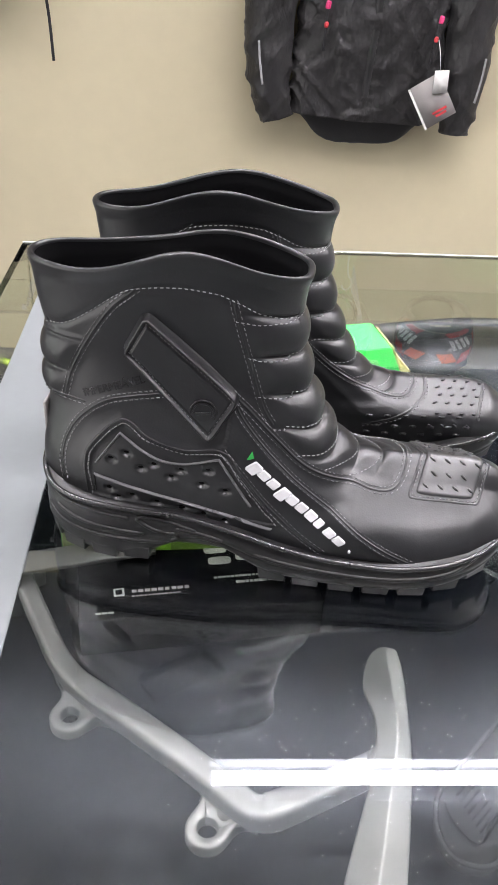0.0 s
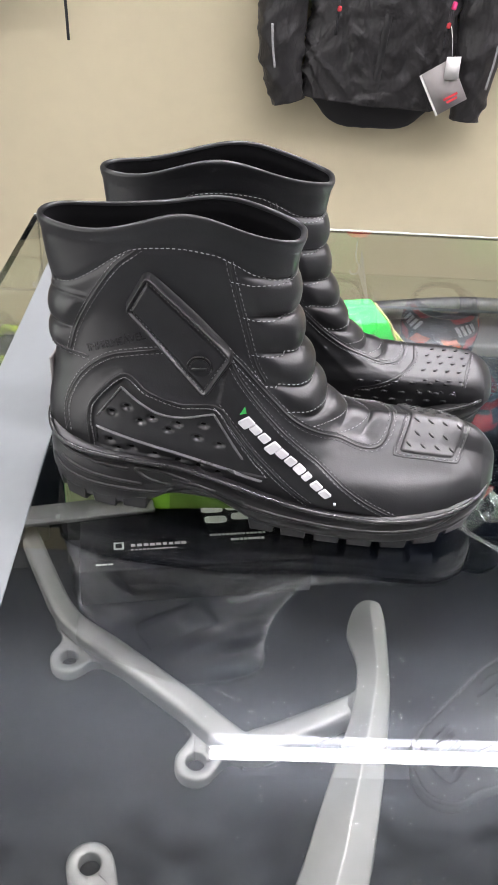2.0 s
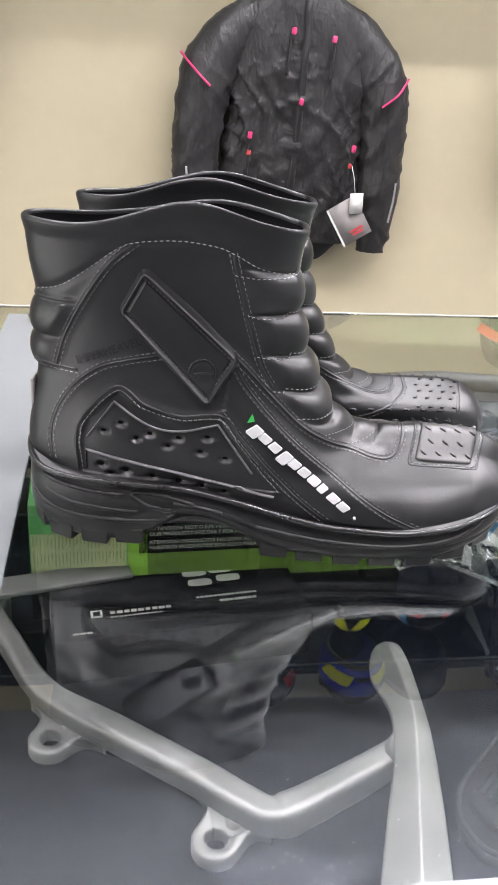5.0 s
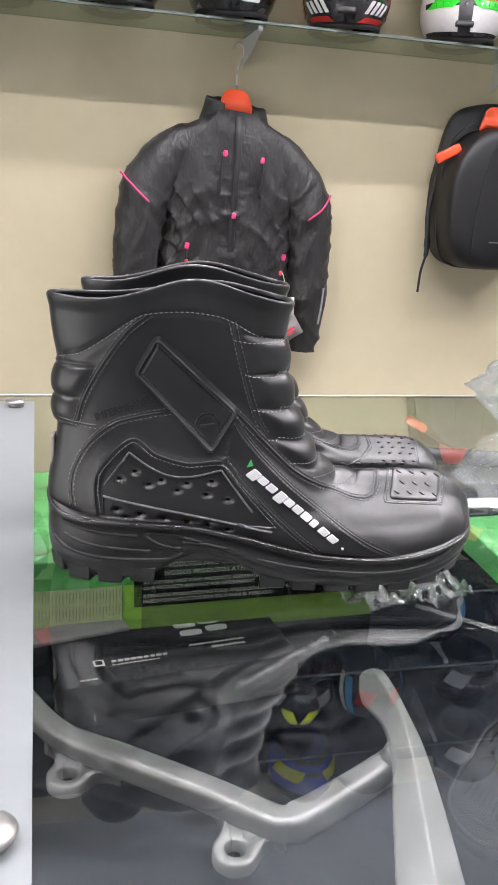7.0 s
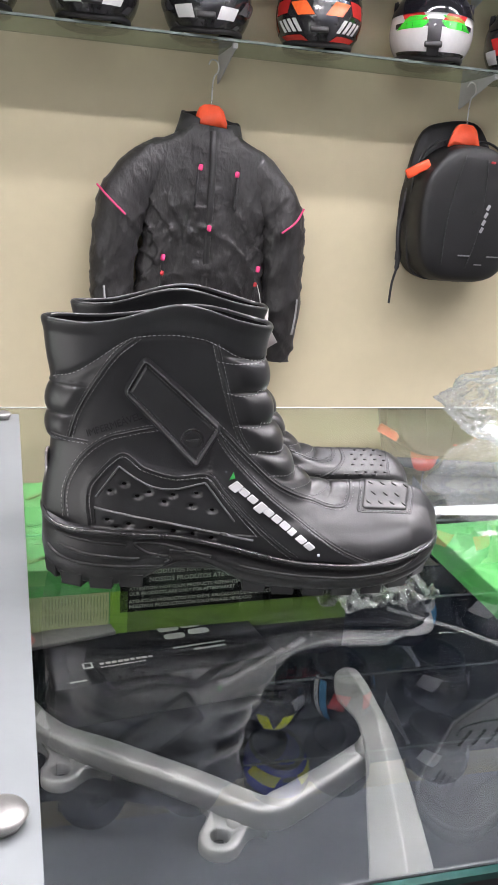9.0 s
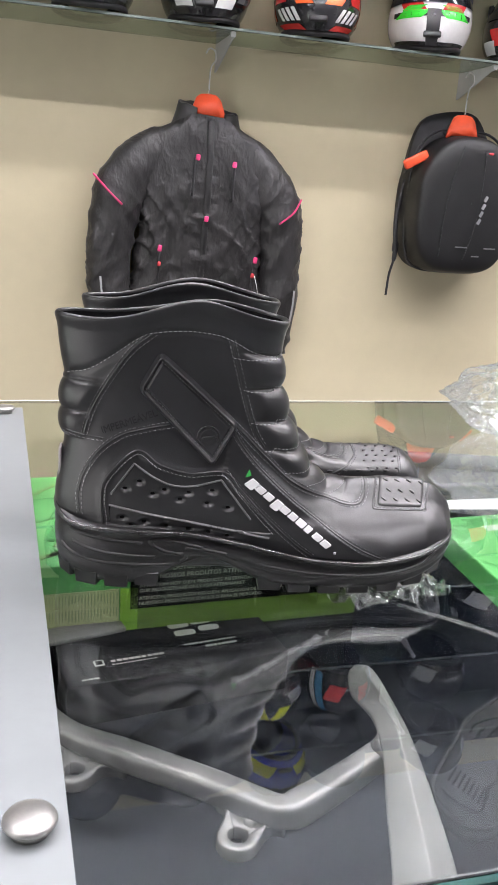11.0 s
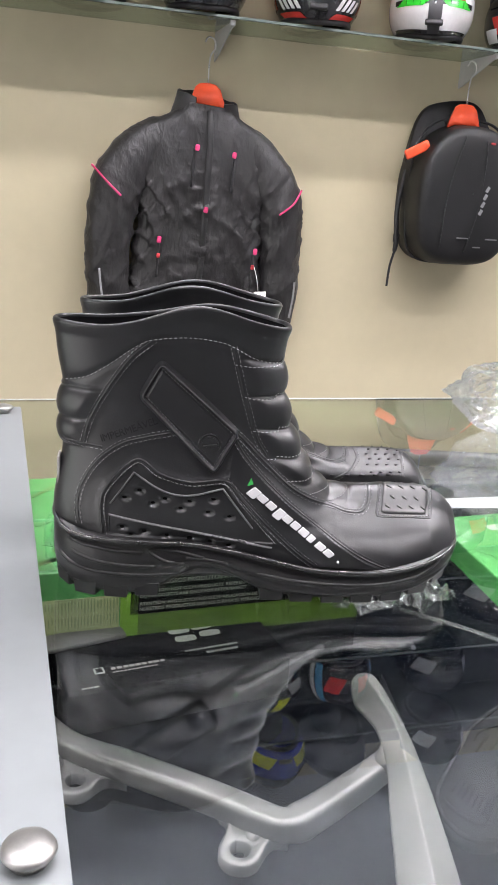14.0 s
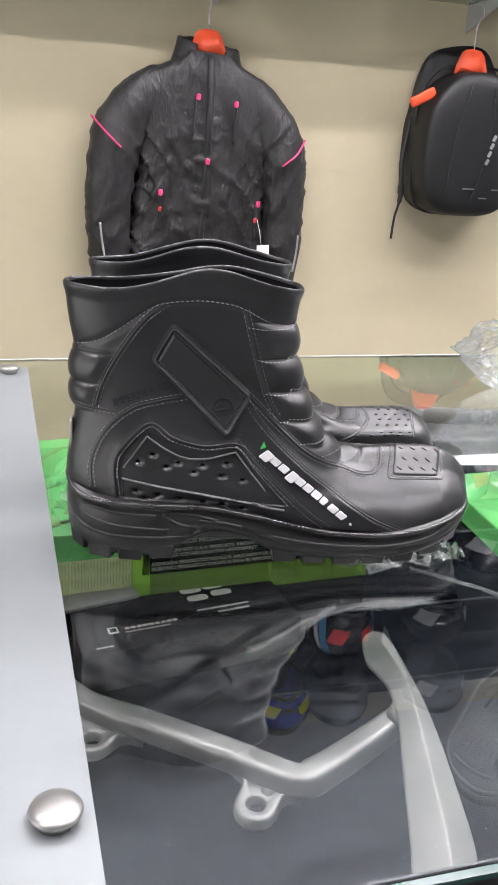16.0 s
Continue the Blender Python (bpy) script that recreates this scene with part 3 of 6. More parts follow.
def ridge(name, spots, width, height, mat, parent, label=""):
    """A half-round raised line along places with normals."""
    bm = bmesh.new()
    rings = []
    k = len(spots)
    for i, (p, n) in enumerate(spots):
        t = (spots[min(i + 1, k - 1)][0] - spots[max(i - 1, 0)][0]).normalized()
        b = n.cross(t).normalized()
        ring = []
        for a in range(5):
            w = math.pi * a / 4
            taper = 0.35 if i in (0, k - 1) else 1.0
            ring.append(bm.verts.new(p + b * (math.cos(w) * width / 2) + n * (math.sin(w) * height * taper - 0.0005)))
        rings.append(ring)
    for a, b in zip(rings, rings[1:]):
        for j in range(4):
            bm.faces.new((a[j], a[j + 1], b[j + 1], b[j]))
    bmesh.ops.recalc_face_normals(bm, faces=bm.faces)
    return part(name, bm, mat, parent, label)


def stitches(name, spots, mat, parent, pitch=0.0034, length=0.0023, width=0.0007, shift=0.0, label=""):
    """A row of short raised dashes along places with normals, shifted sideways."""
    bm = bmesh.new()
    pts = [p for p, _ in spots]
    run, due = 0.0, 0.0
    for i in range(len(spots) - 1):
        (p, n), q = spots[i], pts[i + 1]
        seg = (q - p).length
        if seg < 1e-7:
            continue
        t = (q - p) / seg
        while due < run + seg:
            c = p + t * (due - run)
            b = n.cross(t).normalized()
            c = c + b * shift
            f = [c - t * length / 2, c + t * length / 2]
            vs = []
            for e, pt in ((-1, f[0]), (1, f[1])):
                vs.append([bm.verts.new(pt + b * (width / 2) - n * 0.0006), bm.verts.new(pt - t * e * 0.0004 + b * (width / 4) + n * 0.00045),
                           bm.verts.new(pt - t * e * 0.0004 - b * (width / 4) + n * 0.00045), bm.verts.new(pt - b * (width / 2) - n * 0.0006)])
            for j in range(3):
                bm.faces.new((vs[0][j], vs[0][j + 1], vs[1][j + 1], vs[1][j]))
            bm.faces.new(vs[0][::-1])
            bm.faces.new(vs[1])
            due += pitch
        run += seg
    bmesh.ops.recalc_face_normals(bm, faces=bm.faces)
    return part(name, bm, mat, parent, label, smooth=False)


def sole_outline(n, grow=0.0034):
    """The plan of the upper near the ground, a little wider, in even steps."""
    p = boot_body(120, 160).reshape(-1, 3)
    p = p[(p[:, 2] < 0.052) & (p[:, 2] > 0.006)]
    c = np.array([0.155, 0.0])
    d = p[:, :2] - c
    ang, rad = np.arctan2(d[:, 1], -d[:, 0]), np.hypot(d[:, 0], d[:, 1])
    bins = np.linspace(-math.pi, math.pi, 241)
    k = np.clip(np.digitize(ang, bins) - 1, 0, 239)
    r = np.zeros(240)
    np.maximum.at(r, k, rad)
    mid = (bins[:-1] + bins[1:]) / 2
    ok = r > 0
    r = np.interp(mid, mid[ok], r[ok], period=2 * math.pi)
    x, y = c[0] - r * np.cos(mid), r * np.sin(mid)
    sm = np.array([1, 2, 3, 4, 3, 2, 1]) / 16
    for _ in range(4):
        x, y = (np.convolve(np.r_[a[-3:], a, a[:3]], sm, "valid") for a in (x, y))
    tx, ty = np.roll(x, -1) - np.roll(x, 1), np.roll(y, -1) - np.roll(y, 1)
    ln = np.hypot(tx, ty)
    x, y = x - ty / ln * grow * -0.2, y + tx / ln * grow
    arc = np.r_[0, np.cumsum(np.hypot(np.diff(np.r_[x, x[0]]), np.diff(np.r_[y, y[0]])))]
    q = np.linspace(0, arc[-1], n, endpoint=False) + arc[-1] * 0.5
    q = q % arc[-1]
    x = np.where(x > 0.285, 0.285 + (x - 0.285) * 0.90, x)
    return np.interp(q, arc, np.r_[x, x[0]]), np.interp(q, arc, np.r_[y, y[0]])


WELT_U = [0.0, 0.0045, 0.0085, 0.013, 0.030, 0.067, 0.106, 0.147, 0.189, 0.232, 0.265, 0.290, 0.315]
WELT_Z = [0.065, 0.062, 0.054, 0.0475, 0.0448, 0.0442, 0.0432, 0.0365, 0.0265, 0.0235, 0.0265, 0.032, 0.036]
BED_U = [0.0, 0.01, 0.03, 0.070, 0.080, 0.098, 0.115, 0.135, 0.157, 0.20, 0.25, 0.275, 0.30, 0.315]
BED_Z = [0.016, 0.008, 0.0040, 0.0045, 0.0110, 0.021, 0.026, 0.019, 0.0070, 0.0040, 0.0050, 0.0090, 0.0175, 0.026]


def boot_sole(n=260):
    u, w = sole_outline(n)
    top = np.interp(u, WELT_U, WELT_Z)
    bed = np.interp(u, BED_U, BED_Z)
    k = np.ones(9) / 9
    pad = lambda a: np.convolve(np.r_[a[-4:], a, a[:4]], k, "valid")
    top, bed = pad(top), pad(bed)
    c = np.array([0.157, 0.0])
    rings = []
    # inner top edge, welt lip, groove, bulging side wall, tucked lower edge, underside
    for f, grow in ((1.02, -0.010), (1.02, -0.0005), (0.985, 0.0012), (0.93, 0.0012), (0.895, -0.0010), (0.85, -0.0012), (0.80, 0.0006),
                    (0.62, 0.0022), (0.45, 0.0024), (0.40, 0.0010), (0.36, 0.0022), (0.18, 0.0010), (0.04, -0.0015), (0.0, -0.005)):
        d = np.stack([u - c[0], w], -1)
        d /= np.linalg.norm(d, axis=1, keepdims=True) + 1e-9
        rings.append(np.stack([u + d[:, 0] * grow, w + d[:, 1] * grow, bed + (top - bed) * f], -1))
    under = rings[-1].copy()
    under[:, :2] = c + (under[:, :2] - c) * np.array([0.97, 0.02])
    rings.append(under)
    return np.array(rings)


def lug_mesh(name, sx, sy, sz):
    bm = box(sx, sy, sz, 0.0008, (0, 0, sz / 2), 1)
    for v in bm.verts:
        if v.co.z < sz * 0.4:
            v.co.x *= 0.88
            v.co.y *= 0.9
    me = bpy.data.meshes.new(name)
    bm.to_mesh(me)
    bm.free()
    me.materials.append(M_SOLE)
    return me


def patch_strip(skin, u0, u1, a0, a1, height, nu=22, na=46):
    """A raised panel across the toe, between two angles round the foot, with rounded corners."""
    pts = []
    for i in np.linspace(-0.12, 1.12, nu):
        row = []
        for j in np.linspace(-0.05, 1.05, na):
            x, y = min(max(i, 0), 1), min(max(j, 0), 1)
            cx, cy = abs(2 * x - 1), abs(2 * y - 1)
            pull = 1 - 0.06 * (cx ** 6) * (cy ** 10)
            uu = (u0 + u1) / 2 + (u1 - u0) / 2 * (2 * x - 1) * pull
            aa = (a0 + a1) / 2 + (a1 - a0) / 2 * (2 * y - 1) * pull
            p, n = skin.toe(uu, aa)
            out = (i < 0 or i > 1 or j < 0 or j > 1)
            row.append(p + n * (-0.001 if out else height))
        pts.append(row)
    return np.array([[list(q) for q in r] for r in pts])


def build_boot(label, m, outer_to_camera):
    """A moulded ankle boot. Outer side at +w; the pair's other boot is mirrored."""
    t = thing("motorcycle_boot", m, label, "boot", "pair of boots")
    p = boot_body() if outer_to_camera else boot_body(rise=(0.0140, 0.0150, -0.014, 0.047))
    if not outer_to_camera:
        # the toe box of this one is pressed a little flatter
        p[..., 2] -= 0.085 * np.clip(p[..., 2] - 0.03, 0, None) * 2.2 * step(0.17, 0.25, p[..., 0])
    me = grid_mesh("upper", p, wrap_v=True)
    bm = bmesh.new()
    bm.from_mesh(me)
    bmesh.ops.recalc_face_normals(bm, faces=bm.faces)
    bm.to_mesh(me)
    bm.free()
    skin = Skin(me)
    made = [part_mesh("upper", me, M_PVC, t)]
    q = boot_inside(p)
    made.append(part_mesh("lining", grid_mesh("lining", q[:, ::-1], wrap_v=True), M_LINING_VENT_SHADE, t, "dark matt inner wall"))
    made.append(part_mesh("rim", grid_mesh("rim", boot_rim(p, q), wrap_v=True), M_PVC, t))
    # insole closes the shaft below
    floor_pts = q[-1]
    bm = bmesh.new()
    bm.faces.new([bm.verts.new(v) for v in floor_pts[::4]])
    made.append(part("insole", bm, M_LINING_VENT_SHADE, t))
    sole = boot_sole()
    made.append(part_mesh("sole", grid_mesh("sole", sole, wrap_v=True), M_SOLE, t, "black lugged rubber sole"))
    # bright welt line all round
    wl = sole[2] + (sole[2] - np.array([0.157, 0.0, 0.0])) * np.array([0.004, 0.016, 0.0])
    bm = tube(np.vstack([wl, wl[:1]]) + np.array([0, 0, 0.0008]), 0.0017, 10, False)
    made.append(part("welt", bm, M_PVC_GLOSS, t, "glossy raised welt"))
    # lugs along both edges
    u, w = sole_outline(720)
    lug = lug_mesh("lug", 0.0185, 0.019, 0.011)
    arc = np.r_[0, np.cumsum(np.hypot(np.diff(u), np.diff(w)))]
    for a in np.arange(0.004, arc[-1], 0.0222):
        k = int(np.searchsorted(arc, a))
        k = min(k, 718)
        if 0.077 < u[k] < 0.150:
            continue
        tx, ty = u[k + 1] - u[k - 1], w[k + 1] - w[k - 1]
        ang = math.degrees(math.atan2(ty, tx))
        inn = 0.0095
        nx, ny = 0.157 - u[k], 0.0 - w[k]
        ln = math.hypot(tx, ty)
        nx, ny = ty / ln, -tx / ln
        rise = max(0.0, float(np.interp(u[k], BED_U, BED_Z)) - 0.0045)
        o = new("lug", lug)
        o.parent = t
        o.matrix_basis = pose(u[k] + nx * inn, w[k] + ny * inn, rise, 0, 0, ang)
        made.append(o)
    for row, um in ((0.012, (0.035, 0.055)), (-0.012, (0.035, 0.055)), (0.0, (0.165, 0.19, 0.215, 0.24, 0.265))):
        for uu in um:
            o = new("lug", lug)
            o.parent = t
            o.matrix_basis = pose(uu, row, 0, 0, 0, 90)
            made.append(o)

    def line(pts, sign=1.0, n=60):
        return [skin.side(a, b, sign) for a, b in catmull(pts, n)]

    sign = 1.0 if outer_to_camera else -1.0
    # seams of the shaft
    made.append(stitches("top_stitching", line(TOP_SEAM, sign, 120), M_THREAD, t))
    for nm, ln in (("back_seam", BACK_ARC), ("heel_seam", HEEL_ARC), ("front_seam", FRONT_SEAM)):
        sp = line(ln, sign)
        made.append(ridge(nm, sp, 0.0020, 0.0009, M_PVC, t))
        made.append(stitches("stitching", sp, M_THREAD_D, t, shift=0.0022))
        made.append(stitches("stitching", sp, M_THREAD_D, t, shift=-0.0022))
    yoke = line([(0.0121, 0.1092), (0.0253, 0.1068), (0.0406, 0.1056)], sign, 30)
    made.append(ridge("yoke_seam", yoke, 0.002, 0.001, M_PVC, t))
    made.append(stitches("stitching", yoke, M_THREAD_D, t, shift=0.002))
    # tongue seam: down the side, over the top and back up on the other side
    for sg in (1.0, -1.0):
        sp = line(VAMP_SEAM[:-2], sg, 70)
        e0 = sp[-1][0]
        a0 = math.degrees(math.atan2(abs(e0.y + 0.012), e0.z - 0.03))
        over = [skin.round(uu, sg * aa) for uu, aa in catmull([(e0.x, a0), (0.2200, a0 + 3), (0.2285, a0 + 3), (0.2350, a0 - 3), (0.2395, a0 * 0.55), (0.2412, 8), (0.2415, 0)], 44)][1:]
        sp += over
        made.append(ridge("tongue_seam", sp, 0.0022, 0.0010, M_PVC, t))
        made.append(stitches("stitching", sp, M_THREAD_D, t, shift=0.0024))
        made.append(stitches("stitching", sp, M_THREAD_D, t, shift=-0.0024))
    for i in range(1, 8):
        s0 = SEAM_S[i] + 0.012 if i < 5 else 0.80
        sp = [skin.section(i, s, sg) for sg, ss in ((1, np.linspace(s0, 0.998, 26)), (-1, np.linspace(0.998, s0, 26))) for s in ss]
        sp = [(q, n) for q, n in sp if q.x < 0.135 or q.z > np.interp(q.x, [a[0] for a in VAMP_SEAM], [a[1] for a in VAMP_SEAM]) + 0.0015]
        made.append(stitches("rib_stitching", sp, M_THREAD, t, pitch=0.0032, length=0.0022))
    # logo band seams
    for nm, ln in (("band_seam", BAND_UP), ("band_seam", BAND_LOW)) if outer_to_camera else ():
        sp = line(ln, sign, 70)
        made.append(ridge(nm, sp, 0.0018, 0.0009, M_PVC, t))
        made.append(stitches("stitching", sp, M_THREAD_D, t, shift=0.0021))
        made.append(stitches("stitching", sp, M_THREAD_D, t, shift=-0.0021))
    # toe panel with raised dashes
    g = patch_strip(skin, 0.2460, 0.2845, -60, 44, 0.0012)
    if outer_to_camera:
        made.append(part_mesh("toe_panel", grid_mesh("toe_panel", g), M_PVC_SATIN, t, "raised satin gear shift pad"))
    if outer_to_camera:
        ring = [skin.toe(uu, aa) for uu, aa in catmull([(0.2450, 0), (0.2450, 25), (0.2452, 42), (0.2485, 45.5), (0.2650, 45.5), (0.2825, 45.5), (0.2858, 42), (0.2860, 25), (0.2860, 0)], 90)]
        made.append(stitches("toe_stitching", ring, M_THREAD_D, t, pitch=0.003))
        made.append(ridge("toe_border", [skin.toe(uu, aa) for uu, aa in catmull([(0.2437, -30), (0.2437, 25), (0.2439, 44), (0.248, 47.5), (0.2650, 47.5), (0.2830, 47.5), (0.2872, 44), (0.2874, 25), (0.2874, -30)], 90)], 0.0022, 0.0009, M_PVC, t))
    else:
        edge = [skin.toe(0.2890, aa) for aa in np.linspace(44, -66, 50)]
        made.append(ridge("toe_border", edge, 0.0020, 0.0008, M_PVC, t))
        made.append(stitches("toe_stitching", edge, M_THREAD_D, t, pitch=0.003, shift=0.0018))
    bm = bmesh.new()
    for i in range(4):
        for j in range(9):
            uu, aa = (0.2515 if outer_to_camera else 0.2545) + 0.0095 * i + (0.003 if j % 2 else 0), 33 - 13 * j
            if abs(uu - 0.2650) > (0.0165 if outer_to_camera else 0.0230):
                continue
            pp, nn = skin.toe(uu, aa)
            d = Vector((0.75, 0.0, 0.0)) + Vector((0, 0.5, -0.4))
            d = (d - nn * d.dot(nn)).normalized()
            b = nn.cross(d)
            mm = Matrix((d, b, nn)).transposed().to_4x4()
            bmesh.ops.create_icosphere(bm, subdivisions=1, radius=1, matrix=Matrix.Translation(pp + nn * (0.0012 if outer_to_camera else 0.0004)) @ mm @ Matrix.Diagonal((0.0028, 0.0010, 0.0010, 1) if outer_to_camera else (0.0021, 0.0009, 0.0008, 1)))
    made.append(part("toe_studs", bm, M_PVC, t))
    if outer_to_camera:
        outer_details(t, skin, line, made)
    else:
        sp = [skin.round(uu, aa) for uu, aa in catmull([(0.2490, 10), (0.2490, -14), (0.2465, -34), (0.2360, -54), (0.2200, -66), (0.2000, -73)], 60)]
        made.append(ridge("side_seam", sp, 0.0024, 0.001, M_PVC, t))
        made.append(stitches("stitching", sp, M_THREAD_D, t, shift=0.0022))
        bm = bmesh.new()
        for uu, aa in [(0.205 + 0.0135 * i + 0.006 * (j % 2), -62 - 11 * j) for i in range(6) for j in range(3)]:
            pp, nn = skin.round(uu, aa)
            bmesh.ops.create_icosphere(bm, subdivisions=1, radius=1, matrix=Matrix.Translation(pp + nn * 0.0004) @ Matrix.Diagonal((0.0030, 0.0014, 0.0012, 1)))
        made.append(part("side_studs", bm, M_PVC, t))
    # heel tab badge
    hb = box(0.002, 0.014, 0.022, 0.0008, (0.0094, 0, 0.083))
    made.append(part("heel_badge", hb, M_GREYCARD, t, "grey heel badge"))
    if outer_to_camera:
        for o in made:
            if o.data.get("flipped") is None:
                o.data["flipped"] = 1
                o.data.transform(Matrix.Diagonal((1, -1, 1, 1)))
                o.data.flip_normals()
            mb = o.matrix_basis.copy()
            if mb.translation.length > 0:
                loc, rot, _ = mb.decompose()
                e = rot.to_euler()
                o.matrix_basis = pose(loc.x, -loc.y, loc.z, 0, 0, -math.degrees(e.z))
    return t


def outer_details(t, skin, line, made):
    # ventilation field: borders, and lines with their highlight painted in pale grey
    sp = line(VENT, 1, 110)
    made.append(ridge("vent_border", sp, 0.0022, 0.001, M_PVC, t))
    made.append(stitches("stitching", sp, M_THREAD_D, t, shift=0.0024, pitch=0.003))
    frame_pts = line(VENT_IN[:2], 1, 20)[:-1] + line(VENT_IN[1:-1], 1, 50)[:-1] + line(VENT_IN[-2:], 1, 22)
    made.append(ridge("vent_frame", frame_pts, 0.0015, 0.0027, M_PVC_GLINT, t, "raised frame with its lamp highlight painted pale"))
    made.append(ridge("vent_line", line([(0.0455, 0.0598), (0.089, 0.0530), (0.125, 0.0474), (0.160, 0.0418)], 1, 60), 0.0016, 0.0028, M_PVC_GLINT, t, "raised line with its lamp highlight painted pale"))
    made.append(ridge("vent_line", line([(0.0458, 0.0594), (0.0460, 0.053), (0.0465, 0.0475)], 1, 14), 0.0012, 0.0016, M_PVC_GLOSS, t))
    # near-black ovals paint the shade inside the dents
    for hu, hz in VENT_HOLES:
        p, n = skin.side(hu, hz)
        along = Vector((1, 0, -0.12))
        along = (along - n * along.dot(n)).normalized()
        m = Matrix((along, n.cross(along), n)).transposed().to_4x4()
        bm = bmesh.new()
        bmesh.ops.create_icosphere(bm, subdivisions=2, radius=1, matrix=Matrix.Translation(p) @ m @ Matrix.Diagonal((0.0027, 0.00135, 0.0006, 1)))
        made.append(part("vent_hole_shade", bm, M_LINING_VENT_SHADE, t))
    # ridges on the sole's side
    sole = BVHTree.FromPolygons([v.co for v in made[4].data.vertices], [f.vertices[:] for f in made[4].data.polygons])

    def on_sole(pts, n=50):
        res = []
        for a, b in catmull(pts, n):
            h = sole.ray_cast(Vector((a, 0.2, b)), Vector((0, -1, 0)))
            if h[0]:
                res.append((h[0], h[1]))
        return res

    for pts in ([(0.018, 0.0405), (0.030, 0.0385), (0.048, 0.0370), (0.070, 0.0360)], [(0.020, 0.0325), (0.037, 0.0282), (0.055, 0.0265), (0.079, 0.0255)],
                [(0.012, 0.0285), (0.022, 0.0230), (0.036, 0.0200), (0.065, 0.0192), (0.096, 0.0200)], [(0.113, 0.0335), (0.092, 0.0378), (0.079, 0.0382), (0.0755, 0.0360), (0.086, 0.0300), (0.0995, 0.0278)],
                [(0.0995, 0.0278), (0.1010, 0.0255), (0.0970, 0.0225)], [(0.100, 0.0330), (0.116, 0.0322), (0.130, 0.0300)],
                [(0.150, 0.024), (0.19, 0.0175), (0.235, 0.0155), (0.27, 0.020), (0.29, 0.029)]):
        sp = on_sole(pts)
        if len(sp) > 4:
            made.append(ridge("sole_ridge", sp, 0.0030, 0.0017, M_SOLE, t))
    # strap
    c0, c1, c2, c3 = (Vector(q) for q in STRAP)
    nu, nv = 121, 61
    grid = np.zeros((nu, nv, 3))
    half_l, half_w, rad = 0.0385, 0.0160, 0.0062
    for i in range(nu):
        for j in range(nv):
            a, b = i / (nu - 1), j / (nv - 1)
            a2, b2 = 2 * a - 1, 2 * b - 1
            q = c0.lerp(c3, a).lerp(c1.lerp(c2, a), b)
            pp, nn = skin.side(q.x, q.y)
            qx, qy = abs(a2) * half_l - (half_l - rad), abs(b2) * half_w - (half_w - rad)
            e = rad - math.hypot(max(qx, 0), max(qy, 0)) - min(max(qx, qy), 0)
            h = -0.002 + 0.0075 * float(step(-0.0003, 0.0030, e)) - 0.0022 * float(step(0.0034, 0.0046, e)) + 0.0010 * float(step(0.0058, 0.0064, e))
            if e < -0.0003:
                h -= 0.004
            bow = 0.0008 * (1 - a2 * a2)
            pp = pp.lerp(Vector((q.x, max(pp.y - 0.002, 0.0185 + 0.13 * max(0.0, 0.132 - q.y)), q.y)), 0.6)
            grid[i, j] = pp + Vector((0, 1, 0)) * (h + bow)
    sme = grid_mesh("strap", grid)
    strap = part_mesh("strap", sme, M_PVC, t, "raised closure strap")
    made.append(strap)
    tree = BVHTree.FromPolygons([v.co for v in sme.vertices], [f.vertices[:] for f in sme.polygons])

    def on_strap(pts, n):
        res = []
        for a, b in catmull(pts, n):
            h = tree.ray_cast(Vector((a, 0.2, b)), Vector((0, -1, 0)))
            if h[0]:
                nn = h[1] if h[1].y > 0 else -h[1]
                res.append((h[0], nn))
        return res

    ax, ay = (c3 - c0).normalized() * 0.0055, (c1 - c0).normalized() * 0.0055
    inner = [c0 + ax + ay, c1 + ax - ay, c2 - ax - ay, c3 - ax + ay]
    for a, b in zip(inner, inner[1:] + inner[:1]):
        made.append(stitches("stitching", on_strap([a, a.lerp(b, 0.5), b], 30), M_THREAD_D, t, pitch=0.0028, length=0.0019))
    h = tree.ray_cast(Vector((0.1139, 0.2, 0.1113)), Vector((0, -1, 0)))
    y = h[0].y if h[0] else 0.042
    bm = bmesh.new()
    bmesh.ops.create_cone(bm, cap_ends=True, segments=32, radius1=0.0066, radius2=0.0062, depth=0.0016)
    bmesh.ops.bevel(bm, geom=[e for e in bm.edges if e.calc_face_angle(0) > 0.6], offset=0.0005, segments=2, affect="EDGES")
    bm.transform(pose(0.1139, y + 0.0006, 0.1113, -90, 0, 0))
    button = part("button", bm, M_PVC, strap, "round slotted button", smooth=False)
    bar = box(0.0095, 0.0012, 0.0016, 0.0004)
    bar.transform(pose(0.1139, y + 0.0019, 0.1113, 0, -8, 0))
    made.append(button)
    made.append(part("slot_bar", bar, M_PVC, strap))
    ringp = [Vector((0.1139 + 0.0078 * math.cos(a), y + 0.0003, 0.1113 + 0.0078 * math.sin(a))) for a in np.linspace(0, 2 * math.pi, 41)]
    made.append(ridge("button_rim", [(v, Vector((0, 1, 0))) for v in ringp], 0.0012, 0.0009, M_PVC_GLOSS, t))
    # embossed word, following the slope of the seam below it
    word = writing("IMPERMEÁVEL", 0.0078, 0.0004, spacing=0.95)
    width = max(v.co.x for v in word.vertices)
    a, b = Vector((0.0396, 0.1090)), Vector((0.078, 0.1238))
    d2 = (b - a).normalized()
    up2 = Vector((-d2.y, d2.x))
    k = (b - a).length / width
    for v in word.vertices:
        q = a + d2 * v.co.x * k + up2 * v.co.y * k
        pp, nn = skin.side(q.x, q.y)
        v.co = pp + Vector((0, 0.0005 + v.co.z, 0))
